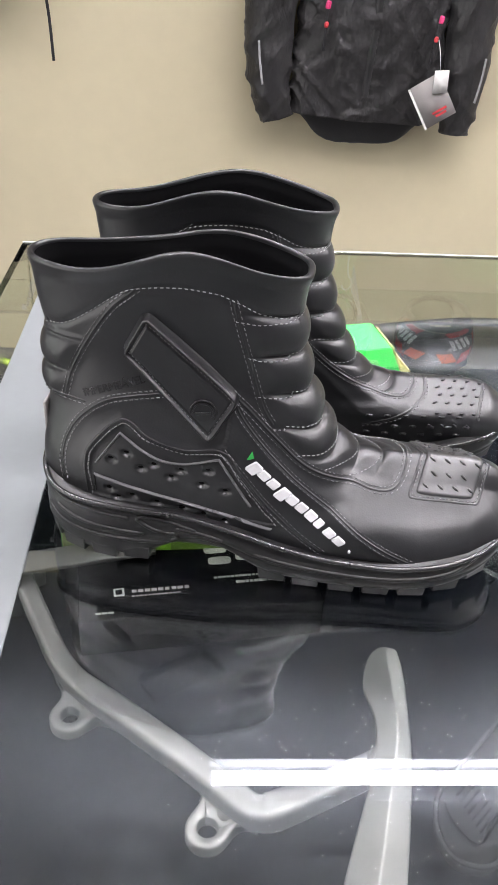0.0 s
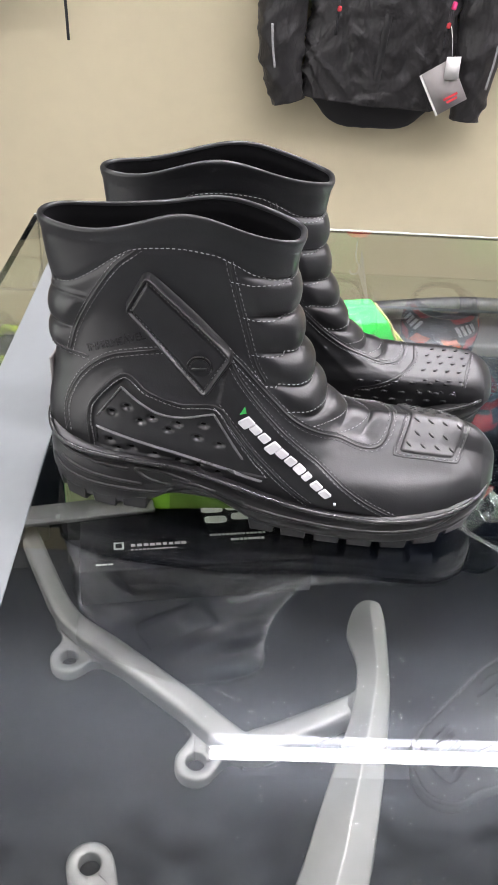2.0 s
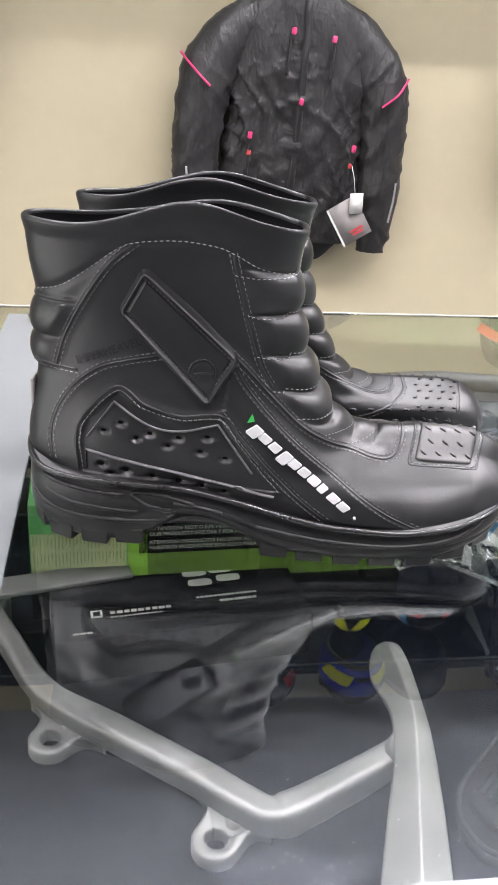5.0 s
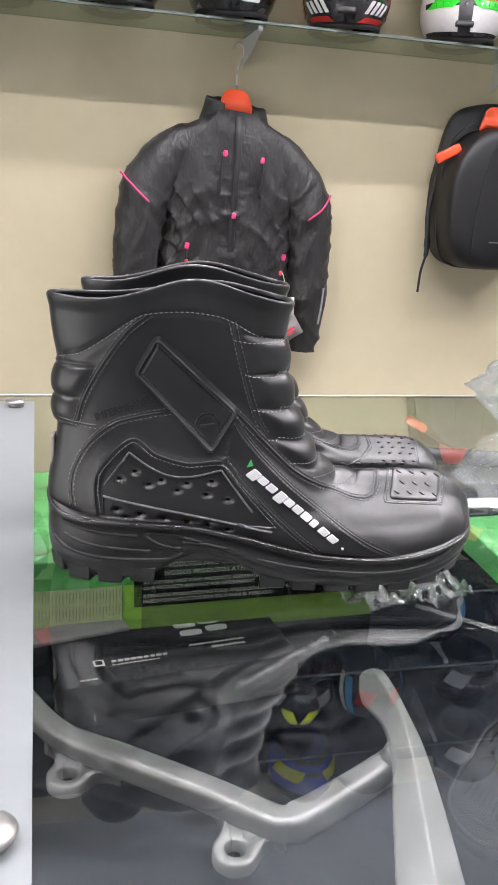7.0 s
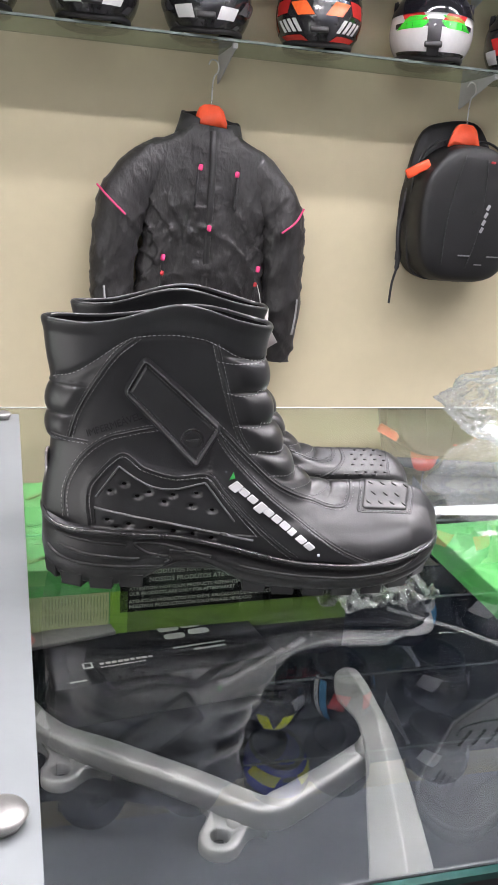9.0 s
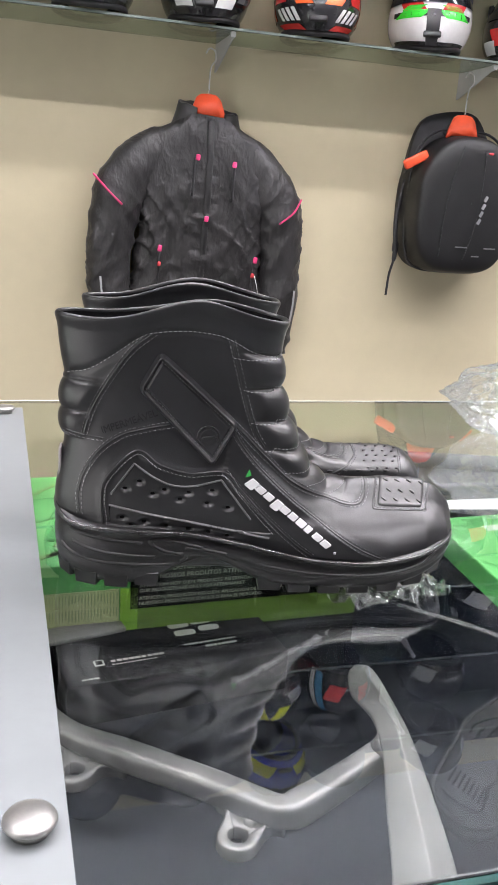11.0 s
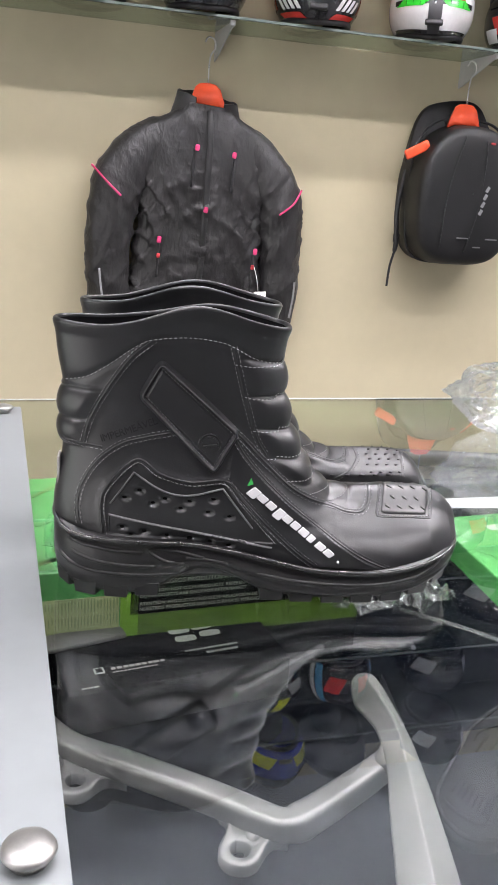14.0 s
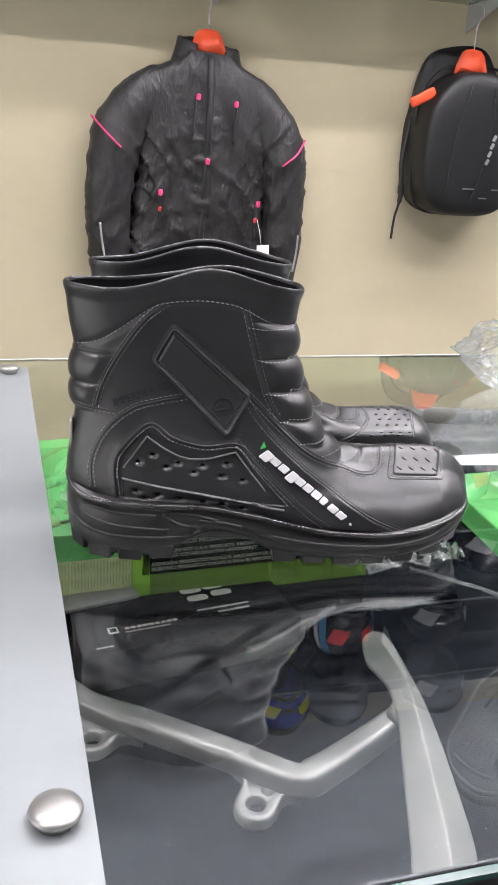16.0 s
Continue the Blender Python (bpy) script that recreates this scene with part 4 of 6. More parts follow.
    made.append(part_mesh("embossed_word", word, M_PVC_GLOSS, t, smooth=False))
    # brand mark: plain slanted white bars and a green wedge
    a, b = Vector((0.1437, 0.0832)), Vector((0.2049, 0.0364))
    d2 = (b - a).normalized()
    up2 = Vector((-d2.y, d2.x))
    n = 10
    for i in range(n):
        c = a.lerp(b, i / n)
        wide = (b - a).length / n * (0.84 if i != 7 else 0.56)
        hgt, drop = (0.0072, -0.0022) if i in (0, 3) else (0.0047, 0.0)
        lean = 0.42 * hgt
        slab_pts = [(0.10, 0), (0.92, 0), (1, 0.12), (1, 0.86), (0.90, 1), (0.06, 1), (0, 0.90), (0, 0.10)]
        bm = bmesh.new()
        rows = []
        for shape, lift in ((slab_pts, -0.0012), (slab_pts, 0.0010), ([(0.5 + (x - 0.5) * 0.90, 0.5 + (y - 0.5) * 0.90) for x, y in slab_pts], 0.0017), ([(0.5, 0.5)] * 8, 0.0017)):
            row = []
            for fx, fy in shape:
                uvp = c + d2 * (wide * fx + lean * fy) + up2 * (hgt * fy + drop - 0.0033)
                pp, nn = skin.side(uvp.x, uvp.y)
                row.append(bm.verts.new(pp + Vector((0, lift, 0))))
            rows.append(row)
        for r0, r1 in zip(rows, rows[1:]):
            for q in range(8):
                bm.faces.new((r0[q], r0[(q + 1) % 8], r1[(q + 1) % 8], r1[q]))
        bmesh.ops.recalc_face_normals(bm, faces=bm.faces)
        made.append(part("brand_bar", bm, M_WHITE, t, "raised white slanted bar" if i == 0 else "", smooth=False))
    dot = box(0.0016, 0.002, 0.0016, 0.0004)
    pp, nn = skin.side(0.2088, 0.0314)
    dot.transform(Matrix.Translation(pp + Vector((0, 0.0008, 0))))
    made.append(part("brand_bar", dot, M_WHITE, t))
    bm = bmesh.new()
    tri = []
    for uu, zz in ((0.1413, 0.0836), (0.1458, 0.0846), (0.1443, 0.0888)):
        pp, nn = skin.side(uu, zz)
        tri.append(pp + Vector((0, 0.0013, 0)))
    bm.faces.new([bm.verts.new(v) for v in tri])
    made.append(part("brand_wedge", bm, M_GREENMARK, t, "small green wedge", smooth=False))


build_boot("black moulded motorcycle ankle boot with strap, white mark and ribbed front", pose(-0.110, 0.033, 0.0003, 0, 0, -8), True)
build_boot("black moulded motorcycle ankle boot standing behind its pair", pose(-0.083, 0.143, 0.0003, 0, 0, -1.5), False)


# ---- on the counter ----
strip = thing("cover_strip", pose(0, 0, 0), "pale grey sheet metal strip bolted onto the glass", "strip")
bm = prism([(-0.176, -0.303), (-0.1105, -0.303), (-0.1225, 0.497), (-0.180, 0.497)], 0.0022, 0.0006)
part("sheet", bm, M_STRIP, strip, smooth=False)


def knob(x, y):
    prof = [(0.0, 0.0), (0.0095, 0.0), (0.0095, 0.003), (0.0085, 0.004), (0.0085, 0.0055), (0.0125, 0.007), (0.0135, 0.0095), (0.0125, 0.012), (0.009, 0.0142), (0.0045, 0.0152), (0.0001, 0.0155)]
    prof = [(r * 0.9, z * 0.62) for r, z in prof]
    n = 40
    pts = np.array([[(r * math.cos(a), r * math.sin(a), z) for a in np.linspace(0, 2 * math.pi, n, endpoint=False)] for r, z in prof])
    me = grid_mesh("knob", pts, wrap_v=True)
    k = part_mesh("knob", me, M_KNOB, strip, "domed pale satin knob")
    k.location = (x, y, 0.0022)


for kx, ky in ((-0.1285, -0.246), (-0.1435, 0.472)):
    knob(kx, ky)


# ---- on the wall: glass shelves with helmets, jacket, backpacks ----
SHELVES = (0.707, 0.992, 1.277, 1.600)
SHELF_Y0, SHELF_Y1 = 1.806, 2.036


# added panel, out of direct view: keeps the glass's mirror image of the wall dark
panel = slab("wall_panel", -1.25, 2.45, WALL_Y - 0.006, WALL_Y - 0.0005, 0.985, CEIL - 0.12, material("dark_reflection_backing", (0.02, 0.022, 0.021), 0.7, var=0.1, scale=4), "added dark panel behind the upper shelves that darkens the counter's reflection")


def wall_shelf(z):
    t = thing("wall_shelf", pose(0.6, 0, z), "clear glass shelf on grey metal brackets", "shelf", "glass wall shelves")
    g = part("glass_board", box(3.6, SHELF_Y1 - SHELF_Y0, 0.008, 0.001, (0, (SHELF_Y0 + SHELF_Y1) / 2, -0.004)), M_SHELFGLASS, t, smooth=False)
    part("front_edge", box(3.6, 0.002, 0.0066, 0, (0, SHELF_Y0 - 0.0013, -0.004)), M_SHELFEDGE, t, "grey-green ground glass edge", smooth=False)
    for bx in (-1.14, -0.155, 0.64, 1.44):
        arm = prism([(0.0, -0.012), (0.215, -0.012), (0.215, -0.09), (0.19, -0.085), (0.02, -0.028), (0.0, -0.026)], 0.004, 0.0008)
        arm.transform(pose(bx + 0.002, SHELF_Y0 + 0.015, 0.0035, 90, 0, 90))
        part("bracket", arm, M_BRACKET, t, smooth=False)
        lip = box(0.014, 0.012, 0.014, 0.002, (bx, SHELF_Y0 + 0.012, -0.0155))
        part("bracket_lip", lip, M_BRACKET, t)
    return t


for sz in SHELVES:
    wall_shelf(sz)


def helmet_point(az, v):
    """A place on a full-face shell: az in degrees from the front, v from 0 (rim) to 1 (crown)."""
    a = radians(az)
    el = radians(-38 + 128 * v)
    r = math.cos(el)
    x = 0.122 * r * math.sin(a)
    y = -0.155 * r * math.cos(a) * (1.0 if abs(az) > 90 else 0.98)
    z = 0.128 + 0.122 * math.sin(el)
    front = max(0.0, math.cos(a)) ** 3
    low = max(0.0, -math.sin(el))
    y -= 0.045 * front * low ** 0.7
    z -= 0.022 * front * low
    x *= 1 + 0.05 * low
    return Vector((x, y, z))


def helmet_patch(name, t, az0, az1, v0, v1, mat, lift=0.0012, skew=0.0, n=12, label=""):
    k = 8
    pts = np.zeros((k + 1, n + 1, 3))
    for i in range(k + 1):
        for j in range(n + 1):
            v = v0 + (v1 - v0) * i / k
            az = az0 + (az1 - az0) * j / n + skew * (i / k - 0.5)
            p = helmet_point(az, v)
            d = (p - Vector((0, -0.01, 0.12))).normalized()
            pts[i, j] = p + d * lift
    return part_mesh(name, grid_mesh(name, pts[:, ::-1] if az1 > az0 else pts), mat, t, label)


def shell_paint(name, c1, c2, rough=0.2):
    return material(name, c1, rough, var=0.1, scale=7, color2=c2, coat=0.4, rvar=0.04)


P_BLACK = shell_paint("gloss_black", (0.03, 0.03, 0.033), (0.008, 0.008, 0.009))
P_MATT = material("matt_black", (0.02, 0.02, 0.022), 0.5, var=0.3, scale=9)
P_WHITE = shell_paint("gloss_white", (0.80, 0.80, 0.79), (0.66, 0.66, 0.66))
P_RED = shell_paint("gloss_red", (0.62, 0.035, 0.03), (0.42, 0.02, 0.02))
P_ORANGE = shell_paint("gloss_orange", (0.82, 0.16, 0.03), (0.6, 0.08, 0.02))
P_GREEN = shell_paint("gloss_green", (0.05, 0.72, 0.05), (0.03, 0.5, 0.03))
P_YELLOW = shell_paint("gloss_yellow", (0.78, 0.82, 0.02), (0.6, 0.6, 0.02))
P_BLUE = shell_paint("gloss_blue", (0.04, 0.06, 0.55), (0.02, 0.03, 0.3))
P_SKY = shell_paint("gloss_sky_blue", (0.12, 0.40, 0.70), (0.08, 0.28, 0.5))
P_SMOKE = shell_paint("gloss_smoke_grey", (0.085, 0.085, 0.092), (0.045, 0.045, 0.05))
P_GREY = shell_paint("gloss_grey", (0.42, 0.42, 0.43), (0.25, 0.25, 0.26))
P_VISOR = material("smoked_visor", (0.012, 0.012, 0.016), 0.08, var=0.2, scale=8, spec=0.7, rvar=0.02)


def helmet(x, z, label, base, patches, turn=0.0, visor=None, rim=None):
    t = thing("motorcycle_helmet", pose(x, 1.925, z + 0.0005, 0, 0, turn), label, "helmet", "helmets on the shelves")
    rows, cols = 26, 56
    pts = np.array([[list(helmet_point(az, v)) for az in np.linspace(-180, 180, cols, endpoint=False)] for v in np.linspace(0, 1, rows)])
    low = pts[0, :, 2].min()
    part_mesh("shell", grid_mesh("shell", pts, wrap_v=True), base, t)
    # thick neck roll below the shell
    roll = []
    for az in np.linspace(0, 360, 37):
        p = helmet_point(az - 180, 0.0)
        roll.append((p.x * 0.93, p.y * 0.93 + 0.004, p.z - 0.004))
    part("neck_roll", tube(roll, 0.009, 8, False), rim or P_MATT, t)
    # opening with visor
    helmet_patch("visor", t, -78, 78, 0.38, 0.64, visor or P_VISOR, 0.003, n=26, label="glossy curved visor")
    for sx in (-84, 84):
        p = helmet_point(sx, 0.50)
        bm = bmesh.new()
        bmesh.ops.create_cone(bm, cap_ends=True, segments=20, radius1=0.022, radius2=0.018, depth=0.012)
        bm.transform(Matrix.Translation(p) @ pose(0, 0, 0, 0, 90 if sx > 0 else -90, 0))
        part("visor_pivot", bm, P_MATT, t)
    # chin vent
    bm = box(0.05, 0.012, 0.016, 0.004)
    c = helmet_point(0, 0.10)
    bm.transform(Matrix.Translation(c) @ pose(0, 0, 0, -20, 0, 0))
    part("chin_vent", bm, P_MATT, t)
    for name, az0, az1, v0, v1, mat, skew in patches:
        if v1 <= 0.26:
            v0, v1 = v0 * 1.45, v1 * 1.45
        helmet_patch(name, t, az0, az1, v0, v1, mat, 0.0062 if name in ("wedge", "stripe", "brow") else 0.0014, skew)
    for o in t.children:
        o.location.z -= low - 0.0135
    return t


both = lambda nm, a0, a1, v0, v1, m, sk=0: [(nm, a0, a1, v0, v1, m, sk), (nm, -a1, -a0, v0, v1, m, -sk)]
Z1, Z2, Z3, Z4 = SHELVES
helmet(-0.235, Z1, "black full-face motorcycle helmet on the glass shelf", P_BLACK, both("stripe", 30, 60, 0.02, 0.2, P_GREY, 10))
helmet(0.075, Z1, "black full-face helmet with white chin patches", P_BLACK, both("cheek", 15, 42, 0.055, 0.135, P_WHITE, 4) + both("cheek", 48, 74, 0.02, 0.07, P_SMOKE, 8) + both("brow_flash", 20, 60, 0.16, 0.22, P_SMOKE, 10), turn=-6)
helmet(0.385, Z1, "black full-face helmet with white cheek patches", P_BLACK, both("cheek", 17, 43, 0.050, 0.125, P_WHITE, 4) + both("stripe", 50, 76, 0.10, 0.18, P_SMOKE, 12) + both("cheek", 46, 70, 0.0, 0.03, P_SMOKE, 6), turn=-12)
helmet(0.712, Z1, "orange, red and black full-face helmet with white side mark", P_BLACK,
       both("flash", 13, 36, 0.15, 0.235, P_ORANGE, 12) + both("flash", 44, 74, 0.17, 0.26, P_RED, -6) + both("mark", 29, 35, 0.055, 0.135, P_WHITE, 9)
       + both("mark", 38, 44, 0.055, 0.135, P_WHITE, 9) + both("mark", 47, 53, 0.055, 0.135, P_WHITE, 9) + both("mark", 56, 62, 0.055, 0.135, P_WHITE, 9)
       + both("lower_flash", 22, 66, 0.0, 0.036, P_RED, 10) + both("side", 84, 130, 0.1, 0.6, P_ORANGE, 20), turn=-17)
helmet(1.066, Z1, "white, green and red full-face motorcycle helmet", P_WHITE,
       both("flash", 10, 50, 0.165, 0.215, P_GREEN, -14) + both("flash", 14, 40, 0.215, 0.245, P_GREEN, -10) + [("chin", -9, 9, 0.0, 0.22, P_MATT, 0), ("visor_sill", -60, 60, 0.252, 0.30, P_BLACK, 0)] + both("rim_band", 9, 70, 0.0, 0.024, P_BLACK)
       + both("cheek_guard", 14, 46, 0.31, 0.40, P_RED, 8) + [("crown", -50, 50, 0.66, 0.9, P_RED, 0)], turn=-22)
helmet(1.385, Z1, "black and red full-face motorcycle helmet", P_BLACK, both("flash", 20, 60, 0.08, 0.2, P_RED, 10) + both("cheek", 55, 80, 0.02, 0.12, P_WHITE, 0), turn=-22)
helmet(1.70, Z1, "grey full-face motorcycle helmet on the glass shelf", P_GREY, both("flash", 20, 60, 0.08, 0.2, P_BLACK, 10))
helmet(0.86, Z2, "red and black full-face motorcycle helmet", P_RED, both("flash", 20, 60, 0.05, 0.2, P_BLACK, 10))
helmet(0.52, Z2, "black full-face helmet with grey flashes", P_BLACK, both("flash", 20, 70, 0.08, 0.18, P_GREY, 12) + [("crown", -40, 40, 0.62, 0.8, P_GREY, 0)])
helmet(0.16, Z2, "matt black full-face motorcycle helmet", P_MATT, both("flash", 26, 50, 0.08, 0.18, P_WHITE, 12))
helmet(-0.20, Z2, "black full-face helmet with red flashes", P_BLACK, both("flash", 26, 60, 0.05, 0.18, P_RED, 12))
helmet(1.20, Z2, "sky blue and white full-face motorcycle helmet", P_WHITE, both("flash", 26, 70, 0.05, 0.2, P_SKY, 12) + [("crown", -70, 70, 0.62, 0.95, P_SKY, 0)])
helmet(1.55, Z2, "black full-face motorcycle helmet", P_BLACK, both("flash", 26, 60, 0.05, 0.18, P_GREY, 12))
helmet(0.735, Z3, "black full-face helmet with bright yellow wedges", P_BLACK, both("wedge", 6, 25, 0.33, 0.60, P_YELLOW, -12) + both("tooth", 3, 9, 0.66, 0.74, P_WHITE) + both("tooth", 11, 17, 0.66, 0.74, P_WHITE) + both("cheek", 30, 60, 0.1, 0.22, P_GREY, 10), visor=P_BLACK, turn=-12)
helmet(0.99, Z3, "red, blue and white full-face motorcycle helmet", P_BLACK, both("flash", 14, 40, 0.1, 0.26, P_RED, 8) + both("stripe", 44, 56, 0.05, 0.7, P_SKY, -14) + both("stripe", 58, 66, 0.05, 0.7, P_WHITE, -14))
helmet(0.36, Z3, "gloss black full-face motorcycle helmet", P_BLACK, both("flash", 30, 60, 0.05, 0.18, P_GREY, 10))
helmet(0.02, Z3, "matt black full-face motorcycle helmet with white flash", P_MATT, both("flash", 30, 60, 0.05, 0.18, P_WHITE, 10))
helmet(1.375, Z3, "black full-face helmet with a white crown band", P_BLACK, [("crown_band", -75, 75, 0.76, 0.84, P_WHITE, 0)] + both("flash", 30, 60, 0.05, 0.18, P_GREY, 10))
helmet(0.77, Z4, "blue, yellow and red full-face motorcycle helmet", P_BLUE, [("crown", -80, 80, 0.76, 0.92, P_YELLOW, 0), ("brow", -70, 70, 0.62, 0.74, P_RED, 0)] + both("flash", 20, 70, 0.05, 0.16, P_YELLOW, 10))
helmet(1.01, Z4, "matt black full-face helmet with a grey crown band", P_MATT, [("crown_band", -75, 75, 0.74, 0.80, P_GREY, 0)])
helmet(0.10, Z4, "black full-face helmet with a grey crown band", P_BLACK, [("crown_band", -75, 75, 0.74, 0.80, P_GREY, 0)])
helmet(0.44, Z4, "gloss black full-face helmet on the top shelf", P_BLACK, both("flash", 30, 60, 0.05, 0.18, P_RED, 10))
helmet(1.42, Z4, "black full-face helmet with an orange square", P_BLACK, [("square", 4, 26, 0.6, 0.74, P_ORANGE, 0)] + both("flash", 30, 60, 0.05, 0.18, P_WHITE, 10))


# jacket
def creases(p, seed, fine=1.0):
    """Folds of hanging cloth, in metres along the normal."""
    q = Vector(p) * 9.0 + Vector((seed, seed * 2.1, 0))
    q2 = Vector((p[0] * 24, p[1] * 14, p[2] * 8)) + Vector((0, seed, seed))
    a = 1 - abs(noise.noise(q))
    b = 1 - abs(noise.noise(q2))
    c = noise.noise(Vector(p) * 70)
    u = abs(p[0] - 0.415)
    seed += 1.7 if p[0] > 0.415 else 0.0
    low = min(1.0, max(0.0, (0.37 - p[2]) / 0.14))
    q3 = Vector((u * 22 + p[2] * 15, p[1] * 5, p[2] * 4.5 - u * 4)) + Vector((seed, 0, seed))
    d = 1 - abs(noise.noise(q3))
    q4 = Vector((u * 22 - p[2] * 15, p[1] * 5, p[2] * 5 + u * 3)) + Vector((0, seed, 3 + seed))
    e = 1 - abs(noise.noise(q4))
    deep = fine * (0.25 + 0.75 * low)
    return 0.003 * (a * a - 0.55) + deep * (0.005 * (b ** 3 - 0.4) + 0.013 * (d ** 7 - 0.22) + 0.013 * (e ** 7 - 0.22)) + 0.0004 * c


def cloth_loft(name, rings, seed, mat, parent, cap=True, fine=1.0, label=""):
    """A closed cloth form through rings of points, with folds."""
    r = np.array(rings)
    c = r.mean(1, keepdims=True)
    d = r - c
    d /= np.linalg.norm(d, axis=-1, keepdims=True) + 1e-9
    out = r.copy()
    for i in range(r.shape[0]):
        for j in range(r.shape[1]):
            out[i, j] += d[i, j] * creases(r[i, j], seed, fine)
    me = grid_mesh(name, out, wrap_v=True)
    bm = bmesh.new()
    bm.from_mesh(me)
    if cap:
        n, k = r.shape[0], r.shape[1]
        bm.verts.ensure_lookup_table()
        bm.faces.new([bm.verts[j] for j in range(k)])
        bm.faces.new([bm.verts[(n - 1) * k + j] for j in range(k)])
    bmesh.ops.recalc_face_normals(bm, faces=bm.faces)
    bpy.data.meshes.remove(me)
    return part(name, bm, mat, parent, label)


JY = 1.985


def oval(x0, x1, z0, z1, depth, n=120, sag=0.0):
    th = np.linspace(0, 2 * math.pi, n, endpoint=False)
    cx, hx = (x0 + x1) / 2, (x1 - x0) / 2
    cs, sn = np.cos(th), np.sin(th)
    x = cx + hx * np.sign(cs) * np.abs(cs) ** 0.7
    y = JY - depth * np.sign(sn) * np.abs(sn) ** 0.8
    z = z0 + (z1 - z0) * (x - x0) / max(1e-6, x1 - x0) - sag * np.abs(cs) ** 3
    return np.stack([x, np.minimum(y, WALL_Y - 0.012), z], -1)


jacket = thing("riding_jacket", pose(0, 0, 0), "black textile riding jacket with pink zip pulls on an orange hanger", "jacket")
ctrl = np.array([(0.215, 0.595, -0.155, -0.175, 0.050), (0.205, 0.610, -0.06, -0.07, 0.058), (0.222, 0.612, 0.08, 0.07, 0.062), (0.228, 0.612, 0.22, 0.21, 0.064),
                 (0.205, 0.632, 0.33, 0.32, 0.060), (0.205, 0.628, 0.385, 0.375, 0.055), (0.245, 0.595, 0.435, 0.425, 0.050), (0.325, 0.525, 0.475, 0.465, 0.045), (0.350, 0.497, 0.50, 0.488, 0.043)])
rings = [oval(*row[:5]) for row in catmull(ctrl, 170)]
cloth_loft("body", rings, 3.0, M_NYLON, jacket)


def sleeve(path, radii, seed):
    c = catmull(np.column_stack([path, radii]), 96)
    p, r = c[:, :3], c[:, 3]
    tan = np.gradient(p, axis=0)
    tan /= np.linalg.norm(tan, axis=1, keepdims=True)
    yv = np.array([0, 1.0, 0])
    rings = []
    th = np.linspace(0, 2 * math.pi, 44, endpoint=False)
    for q, t, rr in zip(p, tan, r):
        a = np.cross(t, yv)
        a /= np.linalg.norm(a)
        rings.append([q + a * rr * math.cos(w) - yv * rr * 0.8 * math.sin(w) for w in th])
    rg = np.array(rings)
    rg[..., 1] = np.minimum(rg[..., 1], WALL_Y - 0.012)
    return cloth_loft("sleeve", rg, seed, M_NYLON, jacket, fine=0.5)


sleeve([(0.318, 1.985, 0.425), (0.268, 1.984, 0.393), (0.212, 1.98, 0.338), (0.166, 1.972, 0.26), (0.146, 1.965, 0.14), (0.140, 1.962, 0.02), (0.150, 1.965, -0.08), (0.172, 1.972, -0.172)],
       [0.040, 0.059, 0.070, 0.073, 0.066, 0.062, 0.054, 0.042], 7.0)
sleeve([(0.522, 1.985, 0.418), (0.564, 1.984, 0.383), (0.612, 1.98, 0.325), (0.655, 1.972, 0.245), (0.668, 1.965, 0.12), (0.672, 1.962, 0.0), (0.672, 1.965, -0.10), (0.668, 1.972, -0.195)],
       [0.040, 0.058, 0.068, 0.071, 0.066, 0.062, 0.054, 0.040], 11.0)
# longer back tail
tail = [oval(0.222 + 0.03 * k * k, 0.603 - 0.03 * k * k, z, z, 0.030 - 0.02 * k, sag=-0.068 * k) + np.array([0, 0.022, 0]) for k, z in ((0, -0.12), (0.5, -0.190), (1, -0.238))]
tail = [np.column_stack([a[:, 0], np.minimum(a[:, 1], WALL_Y - 0.012), a[:, 2]]) for a in np.array(tail)]
cloth_loft("back_tail", catmull(np.array(tail).reshape(3, -1), 20).reshape(20, 120, 3), 5.0, M_NYLON2, jacket, fine=0.12)
# stand-up collar, open at the front
th = np.linspace(radians(-62), radians(242), 60)
colr = []
for k, (rx, ry, z) in enumerate(((0.108, 0.050, 0.455), (0.096, 0.047, 0.490), (0.089, 0.045, 0.518), (0.085, 0.041, 0.520), (0.086, 0.039, 0.492), (0.095, 0.040, 0.455))):
    colr.append([(0.424 + rx * math.cos(a), JY + ry * math.sin(a), z + 0.012 * math.sin(a) - 0.012 * (math.cos(a)) + 0.002 * math.sin(7 * a)) for a in th])
part_mesh("collar", grid_mesh("collar", np.array(colr)), M_NYLON2, jacket)
# zip flap and pocket welts
fl = catmull([(0.424, 1.935, 0.48), (0.423, 1.918, 0.40), (0.419, 1.911, 0.25), (0.413, 1.914, 0.08), (0.405, 1.921, -0.06), (0.402, 1.930, -0.16)], 50)
bm = bmesh.new()
prev = None
for k, q in enumerate(fl):
    wv = 0.003 * math.sin(k * 0.7)
    ring = [bm.verts.new((q[0] + dx + wv * 0.3, q[1] + dy + wv * 0.4, q[2])) for dx, dy in ((-0.010, 0.006), (-0.008, 0.0005), (0.008, 0.0005), (0.010, 0.006))]
    if prev:
        for j in range(3):
            bm.faces.new((prev[j], prev[j + 1], ring[j + 1], ring[j]))
    prev = ring
part("zip_flap", bm, M_NYLON2, jacket)
